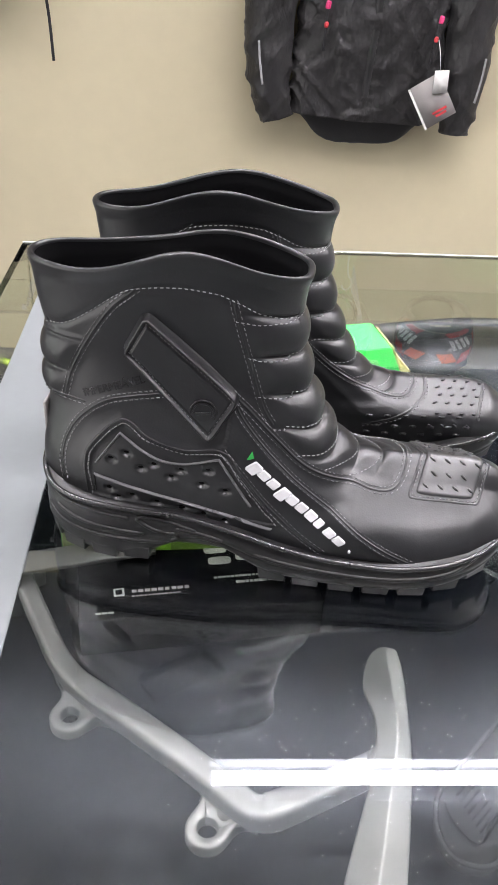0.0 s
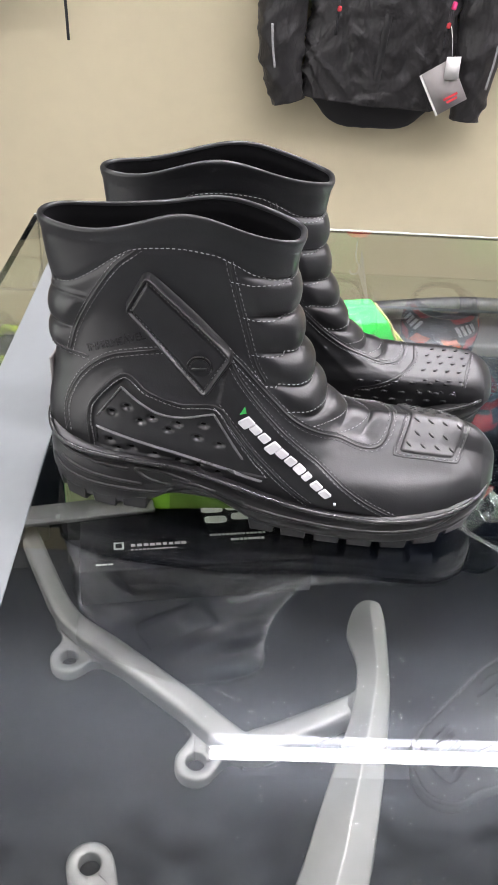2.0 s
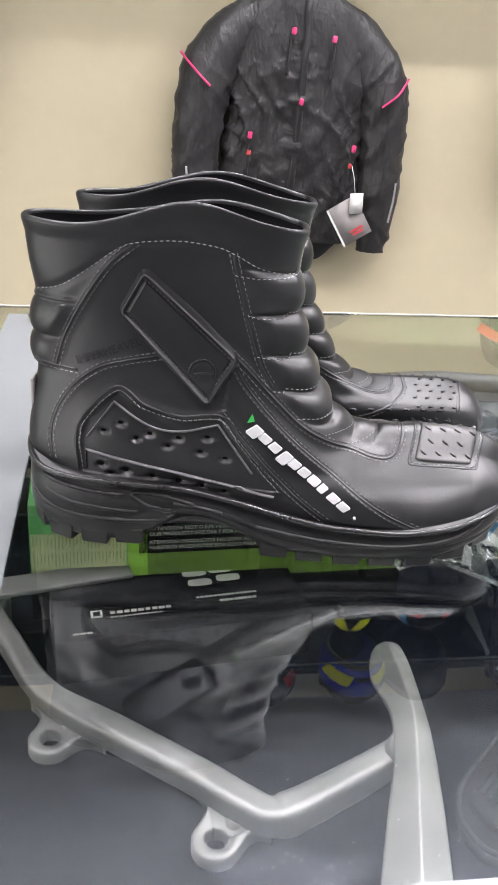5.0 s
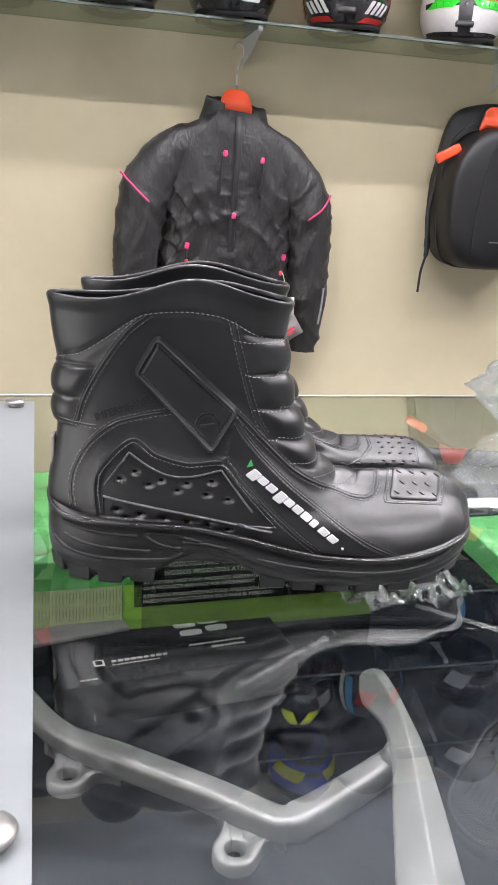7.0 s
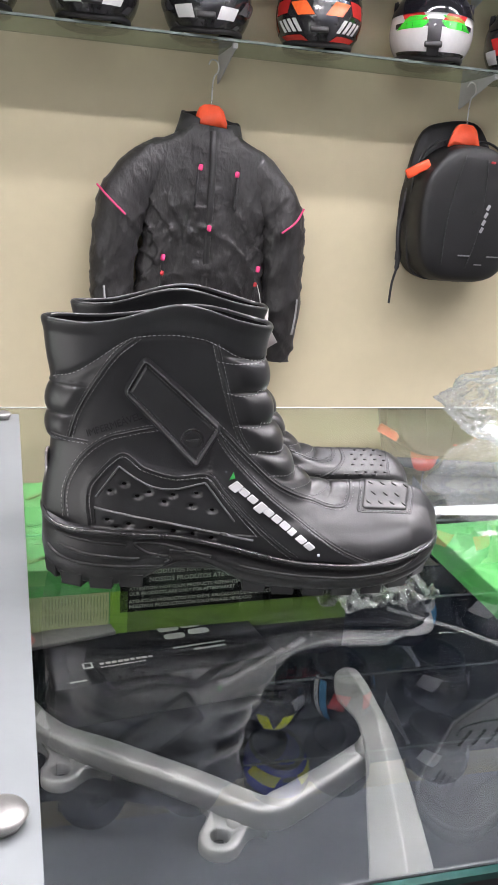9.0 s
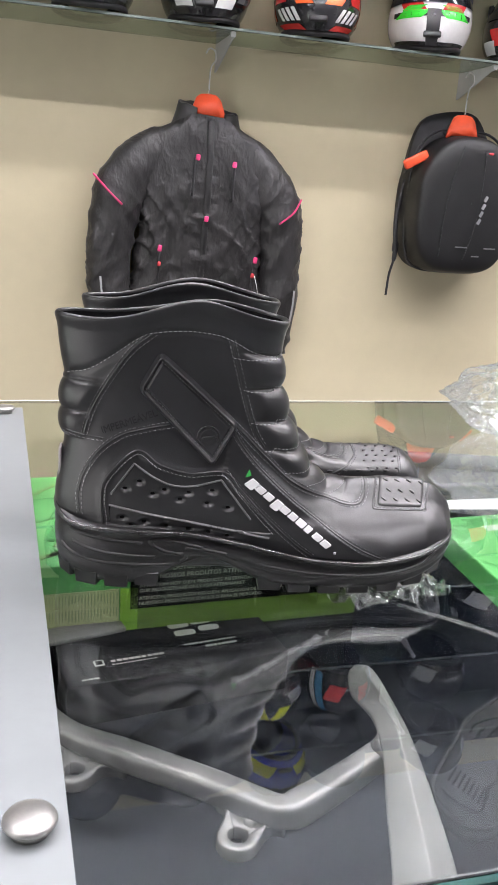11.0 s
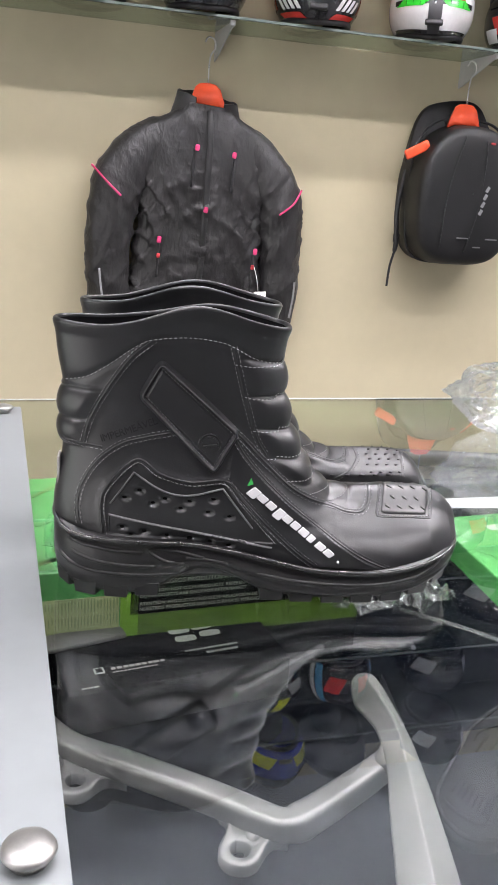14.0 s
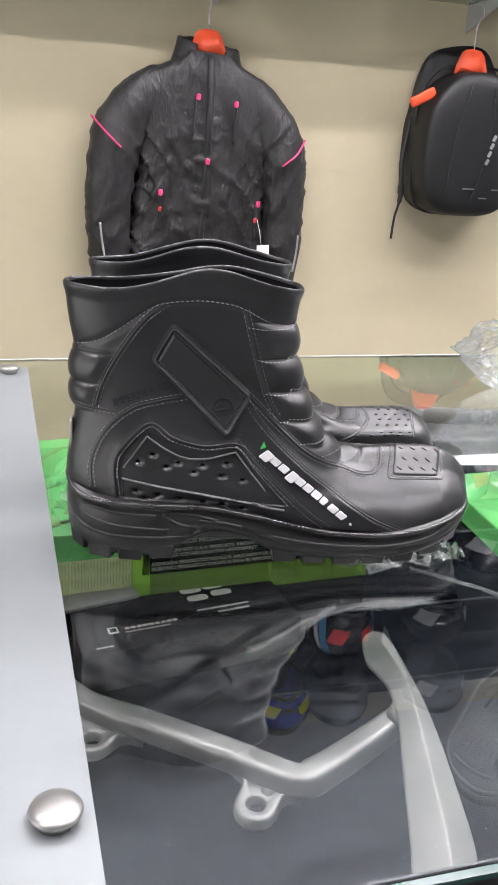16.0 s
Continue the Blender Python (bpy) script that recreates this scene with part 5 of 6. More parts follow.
for x0, z0, x1, z1 in ((0.378, 0.38, 0.372, 0.27), (0.497, 0.37, 0.492, 0.26), (0.283, 0.115, 0.279, 0.01), (0.571, 0.094, 0.566, -0.01)):
    c = catmull([(x0, 1.917, z0), ((x0 + x1) / 2, 1.913, (z0 + z1) / 2), (x1, 1.914, z1)], 12)
    part("pocket_zip", tube(c, 0.004, 6), P_MATT, jacket)
for x, z, h in ((0.383, 0.377, 0.022), (0.492, 0.364, 0.022), (0.416, 0.208, 0.022), (0.282, 0.118, 0.024), (0.573, 0.096, 0.024), (0.281, 0.073, 0.018), (0.567, 0.050, 0.018)):
    dull = h < 0.02
    pull = box(0.0105 if dull else 0.013, 0.006, h * 0.8, 0.004, segs=3)
    pull.transform(pose(x, 1.902, z, 0, 8, 0))
    part("zip_pull", pull, M_REDP if dull else M_PINK, jacket, "dull red" if dull else "bright pink")


def stripe(path, w, mat, name):
    part(name, tube(catmull(path, 14), w, 6), mat, jacket)


stripe([(0.093, 1.955, 0.312), (0.128, 1.905, 0.272), (0.170, 1.899, 0.233)], 0.0030, M_PINK, "sleeve_piping")
stripe([(0.640, 1.899, 0.206), (0.684, 1.906, 0.240), (0.722, 1.955, 0.280)], 0.0030, M_PINK, "sleeve_piping")
stripe([(0.112, 1.905, 0.03), (0.117, 1.902, -0.02), (0.126, 1.904, -0.075)], 0.0035, P_GREY, "reflective_strip")
stripe([(0.706, 1.905, 0.01), (0.703, 1.902, -0.04), (0.696, 1.904, -0.10)], 0.0035, P_GREY, "reflective_strip")
# swing tags
tag = prism([(-0.045, -0.058), (0.045, -0.058), (0.045, 0.058), (-0.045, 0.058)], 0.003, 0.0006)
tag.transform(pose(0.580, 1.897, -0.098, 90, -32, 0))
swing = part("swing_tag", tag, M_GREYCARD, jacket, "grey card swing tag")
for dz, wd in ((-0.030, 0.04), (-0.040, 0.03)):
    pb = box(wd, 0.001, 0.006)
    pb.transform(pose(0.580, 1.8935, -0.098, 0, -32, 0) @ pose(0.008, 0, dz))
    part("print_bar", pb, M_REDP, swing, smooth=False)
edge = box(0.006, 0.002, 0.116)
edge.transform(pose(0.580, 1.8925, -0.098, 0, -32, 0) @ pose(-0.043, 0, 0))
part("tag_border", edge, M_CARD, swing, smooth=False)
tag = prism([(-0.019, -0.028), (0.019, -0.028), (0.021, 0.028), (-0.017, 0.028)], 0.002, 0.0005)
tag.transform(pose(0.592, 1.889, -0.048, 90, -4, 0))
part("price_tag", tag, M_CARD, jacket, "small white paper tag")
part("tag_string", tube([(0.588, 1.893, -0.02), (0.582, 1.898, 0.02), (0.574, 1.903, 0.05)], 0.0012, 5), M_CARD, jacket)
# hanger seen in the collar
hang = thing("clothes_hanger", pose(0.421, JY, 0.53), "orange plastic clothes hanger with steel hook", "hanger", "orange hangers")
out = [(-0.064, -0.046), (-0.056, -0.020), (-0.040, 0.018), (-0.026, 0.028), (0.0, 0.031), (0.026, 0.027), (0.042, 0.012), (0.056, -0.022), (0.066, -0.054), (0.036, -0.042), (0, -0.036), (-0.036, -0.036)]
bm = prism([(x * 0.88, z * (0.85 if z > 0 else 1)) for x, z in out], 0.014, 0.003)
bm.transform(pose(0, 0.0, 0, 90, 0, 0))
part("hanger_body", bm, M_ORANGE, hang)
hook = catmull([(0, -0.010, 0.024), (0.0, -0.010, 0.07), (0.004, -0.010, 0.10), (0.016, -0.010, 0.118), (0.012, -0.010, 0.140), (-0.004, -0.010, 0.146), (-0.014, -0.010, 0.132)], 40)
part("hook", tube(hook, 0.0024, 8), M_STEEL, hang)
hang2 = copy_thing(hang, pose(1.222, 1.935, 0.540))


# backpacks
M_DIMGREY = material("dim_grey_print", (0.16, 0.16, 0.165), 0.45, var=0.1, scale=30)


M_PACK = material("black_pack_shell", (0.0085, 0.0085, 0.009), 0.5, var=0.25, scale=12, bump=0.2, bscale=260, spec=0.45)


def backpack(x, z, side, label, drop=0.305):
    """A hard-shell backpack with its back to the wall; side: where the loose strap hangs."""
    t = thing("backpack", pose(x, 0, z), label, "backpack", "backpacks on the wall")
    n, rows = 72, 44
    rings = []
    th = np.linspace(0, 2 * math.pi, n, endpoint=False)
    for k in range(rows):
        f = k / (rows - 1)
        dep = 0.155 * math.sin(math.pi / 2 * min(1.0, (1 - f) / 0.62)) ** 0.55 if f > 0.0 else 0.155
        hw = 0.176 - 0.062 * max(0.0, f - 0.25) ** 2 * 1.2
        hh = 0.222 - 0.060 * max(0.0, f - 0.25) ** 2 * 1.2
        scale = (1 - max(0.0, (f - 0.55) / 0.45) ** 2.6 * 0.98)
        y = 2.03 - 0.17 * (1 - (1 - min(1, f / 0.82)) ** 1.6) - 0.006 * max(0.0, (f - 0.8) / 0.2)
        ex = 0.56
        row = []
        for a in th:
            cx, sz = math.cos(a), math.sin(a)
            px = hw * scale * math.copysign(abs(cx) ** (ex if sz < 0 else 0.62), cx) * (1 - 0.30 * max(0, sz) ** 1.6)
            pz = hh * scale * math.copysign(abs(sz) ** (ex * 1.2), sz) * (0.91 if sz > 0 else 1.0)
            row.append((px, y, pz))
        rings.append(row)
    r = np.array(rings)
    me = grid_mesh("shell", r[:, ::-1], wrap_v=True)
    part_mesh("shell", me, M_PACK, t)
    part("side_zip", tube([(0.172 * math.copysign(abs(math.cos(a)) ** 0.42, math.cos(a)) * (1 - 0.22 * max(0, math.sin(a)) ** 2), 1.955, 0.218 * math.copysign(abs(math.sin(a)) ** 0.5, math.sin(a))) for a in np.linspace(0, 2 * math.pi, 80)], 0.004, 6, False), P_MATT, t)
    # harness behind, top handle
    outl = catmull([(-0.150, -0.17), (0.0, -0.2), (0.15, -0.19), (0.16, 0.10), (0.105, 0.21), (0.050, 0.272), (-0.05, 0.272), (-0.125, 0.235), (-0.160, 0.12), (-0.172, -0.02), (-0.150, -0.17)], 60)[:-1]
    outl = [(-side * x, z) for x, z in outl]
    back = prism(outl if side < 0 else outl[::-1], 0.05, 0.010)
    back.transform(pose(0, 2.042, 0, 90, 0, 0))
    part("back_panel", back, P_MATT, t)
    part("top_handle", tube(catmull([(-0.05, 1.99, 0.205), (-0.03, 1.97, 0.245), (0.03, 1.97, 0.245), (0.05, 1.99, 0.205)], 20), 0.009, 8), P_MATT, t)
    sx = 0.168 * side
    loose = catmull([(sx, 1.995, 0.06), (sx * 1.12, 1.985, -0.06), (sx * 1.08, 1.98, -0.17), (sx * 1.14, 1.985, -0.065 - drop * 0.57), (sx * 1.16, 1.985, -drop)], 30)
    part("shoulder_strap", tube(loose, [0.008 if k < 17 else 0.004 for k in range(30)], 8), P_MATT, t)
    part("strap_buckle", box(0.02, 0.012, 0.03, 0.004, (sx * 1.08, 1.982, -0.15)), P_MATT, t)
    tabp = box(0.030, 0.014, 0.085, 0.006)
    tabp.transform(pose(-0.176, 1.915, 0.118, 0, 62, 0))
    part("strap_tab", tabp, M_ORANGE, t, "bright orange strap tab")
    tabp = box(0.026, 0.014, 0.06, 0.006)
    tabp.transform(pose(0.150, 1.95, 0.165, 0, -50, 0))
    part("strap_tab", tabp, M_ORANGE, t, "bright orange strap tab")
    # moulded lines of the front panel
    for line in ([(-0.045, 0.165), (-0.075, 0.05), (-0.088, -0.06), (-0.090, -0.165)], [(0.030, 0.155), (0.032, 0.05), (0.022, -0.07), (-0.004, -0.175)]):
        part("panel_line", tube([(x, 1.8565 + 0.25 * max(0.0, abs(z) - 0.13) ** 1.3, z) for x, z in catmull(line, 24)], 0.0016, 6), P_MATT, t)
    # plain bars for the printed mark
    for k in range(4):
        b = box(0.010, 0.003, 0.018, 0.001)
        b.transform(pose(0.034 + 0.005 * k, 1.8545, 0.016 - 0.023 * (3 - k), 0, 28, 0))
        part("print_bar", b, P_GREY, t, smooth=False)
    for bx, bz in ((-0.016, -0.134), (0.085, -0.134), (0.037, -0.160)):
        part("reflective_bar", box(0.040 if bz > -0.15 else 0.026, 0.003, 0.004, 0, (bx, 1.8545, bz)), M_DIMGREY, t, smooth=False)
    part("zip_pull", box(0.008, 0.006, 0.016, 0.002, (-0.168 * abs(side), 1.945, -0.055)), M_REDP, t)
    part("zip_pull", box(0.016, 0.005, 0.007, 0.002, (0.05, 1.862, 0.150)), M_REDP, t)
    return t


backpack(1.246, 0.305, -1, "black hard-shell backpack with orange strap tabs on a hanger")
backpack(-0.622, 0.352, 1, "black hard-shell backpack hanging beside the jacket", 0.405)


# ---- inside the display case ----
SZ = SHELF_Z + 0.0005


def bar_row(parent, m, x0, x1, y, h, n, mat, seed=0):
    """A line of unreadable print as plain bars in the plane of m."""
    rnd = random.Random(seed)
    x = x0
    for k in range(n):
        w = (x1 - x0) / n
        b = box(w * rnd.uniform(0.62, 0.9), h, 0.0003, 0, (x + w / 2, y, 0))
        b.transform(m)
        part("print_bar", b, mat, parent, smooth=False)
        x += w


def letters(parent, m, text, size, mat, name="writing"):
    me = writing(text, size, 0.00015)
    me.transform(m)
    return part_mesh(name, me, mat, parent, smooth=False)


M_PRINT = material("pale_print", (0.36, 0.38, 0.34), 0.5, var=0.05, scale=60)
M_LABELINK = material("label_ink", (0.15, 0.19, 0.08), 0.5, var=0.1, scale=40)
M_CREAM = material("pale_green_label", (0.25, 0.29, 0.145), 0.5, var=0.08, scale=20)

# flat black carton, lying
carton = thing("black_carton", pose(-0.004, 0.083, 0, 0, 0, 8), "flat glossy black carton with white print", "box")
part("carton_body", box(0.196, 0.082, 0.038, 0.0012, (0, 0, SZ + 0.019)), M_BLACKCARD, carton, smooth=False)
mt = pose(0, 0, SZ + 0.0384)
for k, (ix, iy) in enumerate(((0.020, 0.015), (0.044, 0.018), (0.018, 0.029), (0.040, 0.031))):
    outl = [(ix + 0.0098 * math.copysign(abs(math.cos(a)) ** 0.55, math.cos(a)), iy + 0.0046 * math.copysign(abs(math.sin(a)) ** 0.55, math.sin(a))) for a in np.linspace(0, 2 * math.pi, 36, endpoint=False)]
    b = prism(outl, 0.0004)
    b.transform(mt)
    part("icon_panel", b, M_PRINT, carton, smooth=False)
bar_row(carton, mt, 0.012, 0.062, -0.005, 0.0020, 14, M_PRINT, 1)
bar_row(carton, mt, 0.030, 0.060, -0.012, 0.0026, 8, M_PRINT, 2)
part("logo_square", box(0.0085, 0.0085, 0.0004, 0, (-0.0655, -0.0125, SZ + 0.0384)), M_PRINT, carton, smooth=False)
part("logo_inset", box(0.0055, 0.0055, 0.0004, 0, (-0.0655, -0.0125, SZ + 0.0387)), M_BLACKCARD, carton, smooth=False)
bar_row(carton, mt, -0.056, -0.008, -0.0125, 0.0030, 9, M_GREYCARD, 3)
bar_row(carton, mt, -0.056, -0.016, -0.0180, 0.0012, 12, M_GREYCARD, 4)
bar_row(carton, mt, -0.085, -0.070, -0.034, 0.0016, 3, M_PRINT, 5)

# green carton behind it
gb = thing("green_carton", pose(0.03, 0.118, 0, 0, 0, 3), "green and black product carton with printed text", "box")
part("carton_body", box(0.31, 0.235, 0.105, 0.0012, (0.005, 0.1175, SZ + 0.0525)), M_GREEN, gb, smooth=False)
part("lower_band", box(0.225, 0.0006, 0.030, 0, (0.0475, -0.0006, SZ + 0.047)), M_LIME, gb, smooth=False)
part("text_panel", box(0.225, 0.0008, 0.046, 0, (0.0475, -0.0007, SZ + 0.0815)), M_BLACKCARD, gb, smooth=False)
part("dark_foot", box(0.31, 0.0007, 0.032, 0, (0.005, -0.0006, SZ + 0.0163)), M_BLACKCARD, gb, smooth=False)
part("label_panel", box(0.074, 0.0008, 0.047, 0, (-0.112, -0.0007, SZ + 0.056)), M_CREAM, gb, "pale green printed panel", smooth=False)
part("lime_band", box(0.016, 0.0008, 0.047, 0, (-0.066, -0.0007, SZ + 0.056)), M_LIMEBAND, gb, "bright lime band", smooth=False)
rnd = random.Random(4)
for k in range(78):
    hgt = rnd.uniform(0.006, 0.0125)
    b = box(0.0010, 0.0005, hgt, 0, (-0.147 + 0.0028 * (k % 26), -0.0013, SZ + 0.077 - 0.0145 * (k // 26) - hgt / 2))
    part("print_bar", b, M_LABELINK, gb, smooth=False)
mf = pose(0, -0.0012, 0, 90, 0, 0)
for k, (txt, zz, sz) in enumerate((("PRODUTOS NÃO ORIGINAIS", 0.0985, 0.0062), ("NOSSOS PRODUTOS ATENDEM", 0.0910, 0.0062), ("ATTENTION: NOT O.E.M. PRODUCTS. REFERENTIAL", 0.0835, 0.0046),
                                   ("OUR PRODUCTS ARE ONLY FOR AFTERMARKET", 0.0785, 0.0046), ("ATENCIÓN: PRODUCTOS NO O.E.M. APLICACIÓN DE REFERENCIA", 0.0710, 0.0046), ("NUESTROS PRODUCTOS SON SOLO PARA EL MERCADO", 0.0660, 0.0046))):
    letters(gb, pose(-0.057 + (0.018 if k < 2 else 0), -0.0012, SZ + zz - 0.004, 90, 0, 0), txt, sz, M_PRINT)
# pattern of leaf shapes on its top
for k in range(16):
    b = box(rnd.uniform(0.02, 0.05), rnd.uniform(0.004, 0.010), 0.0005, 0, (0, 0, 0))
    b.transform(pose(rnd.uniform(-0.125, -0.03), rnd.uniform(0.02, 0.21), SZ + 0.1053, 0, 0, rnd.uniform(20, 70)))
    part("print_bar", b, M_LIME if k % 2 else M_GREEND, gb, smooth=False)

# small bright green carton standing behind the boots
sg = thing("small_green_carton", pose(0.182, 0.372, 0, 0, 0, 12), "bright green small carton with open brown flap", "box")
M_BRIGHTG = material("bright_green_card", (0.05, 0.62, 0.10), 0.4, var=0.12, scale=16)
M_BROWN = material("brown_card", (0.45, 0.32, 0.17), 0.7, var=0.12, scale=30)
bm = prism([(-0.040, SZ), (0.026, SZ), (0.026, -0.076), (0.004, -0.030), (-0.040, -0.030)], 0.06, 0.001)
bm.transform(pose(0, 0.03, 0, 90, 0, 0))
part("carton_body", bm, M_BRIGHTG, sg, smooth=False)
fl = box(0.002, 0.05, 0.030, 0.0004)
fl.transform(pose(0.014, 0.0, -0.046, 0, -24, 0))
part("flap", fl, M_BROWN, sg, "torn brown flap", smooth=False)
fl = box(0.002, 0.05, 0.024, 0.0004)
fl.transform(pose(0.029, 0.0, -0.074, 0, 15, 0))
part("flap", fl, M_BROWN, sg, smooth=False)

# green blister pack and paper on the right
gp = thing("green_pack", pose(0.47, 0.20, 0, 0, 0, 6), "green printed product pack with white lettering bars", "package")
bm = prism([(-0.060, 0.165), (0.25, 0.155), (0.25, -0.10), (-0.095, -0.065)], 0.030, 0.001)
bm.transform(pose(0, 0, SZ))
part("pack_body", bm, M_GREEN, gp, smooth=False)
mg = pose(0, 0, SZ + 0.0304)
for y, h, x0, x1, n, mat in ((0.120, 0.016, -0.01, 0.17, 5, M_PRINT), (0.098, 0.007, 0.0, 0.14, 6, M_PRINT), (0.055, 0.026, 0.0, 0.20, 5, M_CARD), (0.018, 0.005, 0.01, 0.20, 3, M_CARD)):
    bar_row(gp, mg, x0, x1, y, h, n, mat, int(y * 1000))
sheet = thing("paper_sheet", pose(0.58, 0.408, SZ + 0.031, 0, 0, -6), "white printed paper sheet inside the case", "paper")
part("page", box(0.34, 0.070, 0.0012, 0.0003), M_PAGE, sheet, smooth=False)
for k in range(4):
    bar_row(sheet, pose(0, 0, 0.0009), -0.10, 0.13, 0.018 - 0.009 * k, 0.0015, 12, M_GREYCARD, 40 + k)
tubeh = thing("rubber_hose", pose(0, 0, 0), "black rubber hose lying at the back of the case", "hose")
part("hose_body", tube(catmull([(0.20, 0.47, SZ + 0.07), (0.33, 0.485, SZ + 0.075), (0.48, 0.475, SZ + 0.07), (0.66, 0.47, SZ + 0.06), (0.85, 0.48, SZ + 0.05)], 40), 0.012, 12), M_BLACKPL, tubeh)
part("hose_body", tube(catmull([(0.28, 0.44, SZ + 0.02), (0.36, 0.43, SZ + 0.02), (0.46, 0.40, SZ + 0.02)], 30), 0.010, 12), M_BLACKPL, tubeh)
base_block = thing("black_case", pose(0.52, 0.47, 0), "flat black plastic case at the back of the counter", "case")
part("case_body", box(0.62, 0.10, 0.055, 0.006, (0, 0, SZ + 0.0275)), M_BLACKPL, base_block)

# clear tray edge under the toe
tray = thing("clear_sleeve", pose(0, 0, 0), "clear crinkled plastic sleeve with bright folded edges", "plastic sleeve")
def crumple(x0, x1, y0, y1, z, amp, seed, nx=40, ny=30):
    g = np.zeros((nx, ny, 3))
    for i in range(nx):
        for j in range(ny):
            x, y = x0 + (x1 - x0) * i / (nx - 1), y0 + (y1 - y0) * j / (ny - 1)
            q = Vector((x * 34 + seed, y * 34, seed))
            h = (1 - abs(noise.noise(q))) ** 2 * amp + (1 - abs(noise.noise(q * 2.3))) ** 2 * amp * 0.5
            g[i, j] = (x + 0.006 * noise.noise(q * 0.9), y + 0.006 * noise.noise(q * 1.1 + Vector((3, 1, 0))), z + h)
    return g
def film_material():
    m = bpy.data.materials.new("clear_film")
    m.use_nodes = True
    nt = m.node_tree
    nt.nodes.clear()
    out = nt.nodes.new("ShaderNodeOutputMaterial")
    tr = nt.nodes.new("ShaderNodeBsdfTransparent")
    gl = nt.nodes.new("ShaderNodeBsdfGlossy")
    gl.inputs["Roughness"].default_value = 0.12
    fr = nt.nodes.new("ShaderNodeFresnel")
    fr.inputs["IOR"].default_value = 1.55
    ad = nt.nodes.new("ShaderNodeMath")
    ad.operation = "MULTIPLY_ADD"
    ad.inputs[1].default_value, ad.inputs[2].default_value = 0.7, 0.0
    tr.inputs["Color"].default_value = (0.93, 0.94, 0.94, 1)
    mx = nt.nodes.new("ShaderNodeMixShader")
    nt.links.new(fr.outputs[0], ad.inputs[0])
    nt.links.new(ad.outputs[0], mx.inputs[0])
    nt.links.new(tr.outputs[0], mx.inputs[1])
    nt.links.new(gl.outputs[0], mx.inputs[2])
    df = nt.nodes.new("ShaderNodeBsdfTranslucent")
    df.inputs["Color"].default_value = (0.9, 0.9, 0.9, 1)
    m2 = nt.nodes.new("ShaderNodeMixShader")
    m2.inputs[0].default_value = 0.12
    nt.links.new(mx.outputs[0], m2.inputs[1])
    nt.links.new(df.outputs[0], m2.inputs[2])
    nt.links.new(m2.outputs[0], out.inputs["Surface"])
    return m
M_FILM = film_material()
part_mesh("film", grid_mesh("film", crumple(0.155, 0.255, 0.06, 0.16, SZ + 0.055, 0.022, 4.0)), M_FILM, tray)
part("film_edge", tube([(0.215, 0.085, SZ + 0.060), (0.262, 0.035, SZ + 0.062), (0.298, -0.005, SZ + 0.060)], 0.0016, 6), M_FILM, tray)

# cast metal grab bracket
br = thing("metal_bracket", pose(0, 0, 0), "cast aluminium motorcycle bracket with bolt eyes", "bracket")
rod = catmull([(-0.168, 0.128, -0.118), (-0.143, 0.074, -0.120), (-0.121, 0.030, -0.121), (-0.106, 0.002, -0.122), (-0.088, -0.020, -0.122), (-0.050, -0.050, -0.122), (-0.005, -0.086, -0.122),
               (0.022, -0.110, -0.122), (0.033, -0.119, -0.122), (0.039, -0.1215, -0.1215), (0.046, -0.1215, -0.121), (0.060, -0.118, -0.118), (0.092, -0.108, -0.110), (0.122, -0.099, -0.100)], 90)
w = np.interp(np.linspace(0, 1, 90), [0, 0.3, 0.36, 0.7, 0.78, 1], [0.0085, 0.0088, 0.0102, 0.0098, 0.0112, 0.0092])
part("rail", tube(rod, w * 0.93, 32, True, 4.5), M_CAST, br)


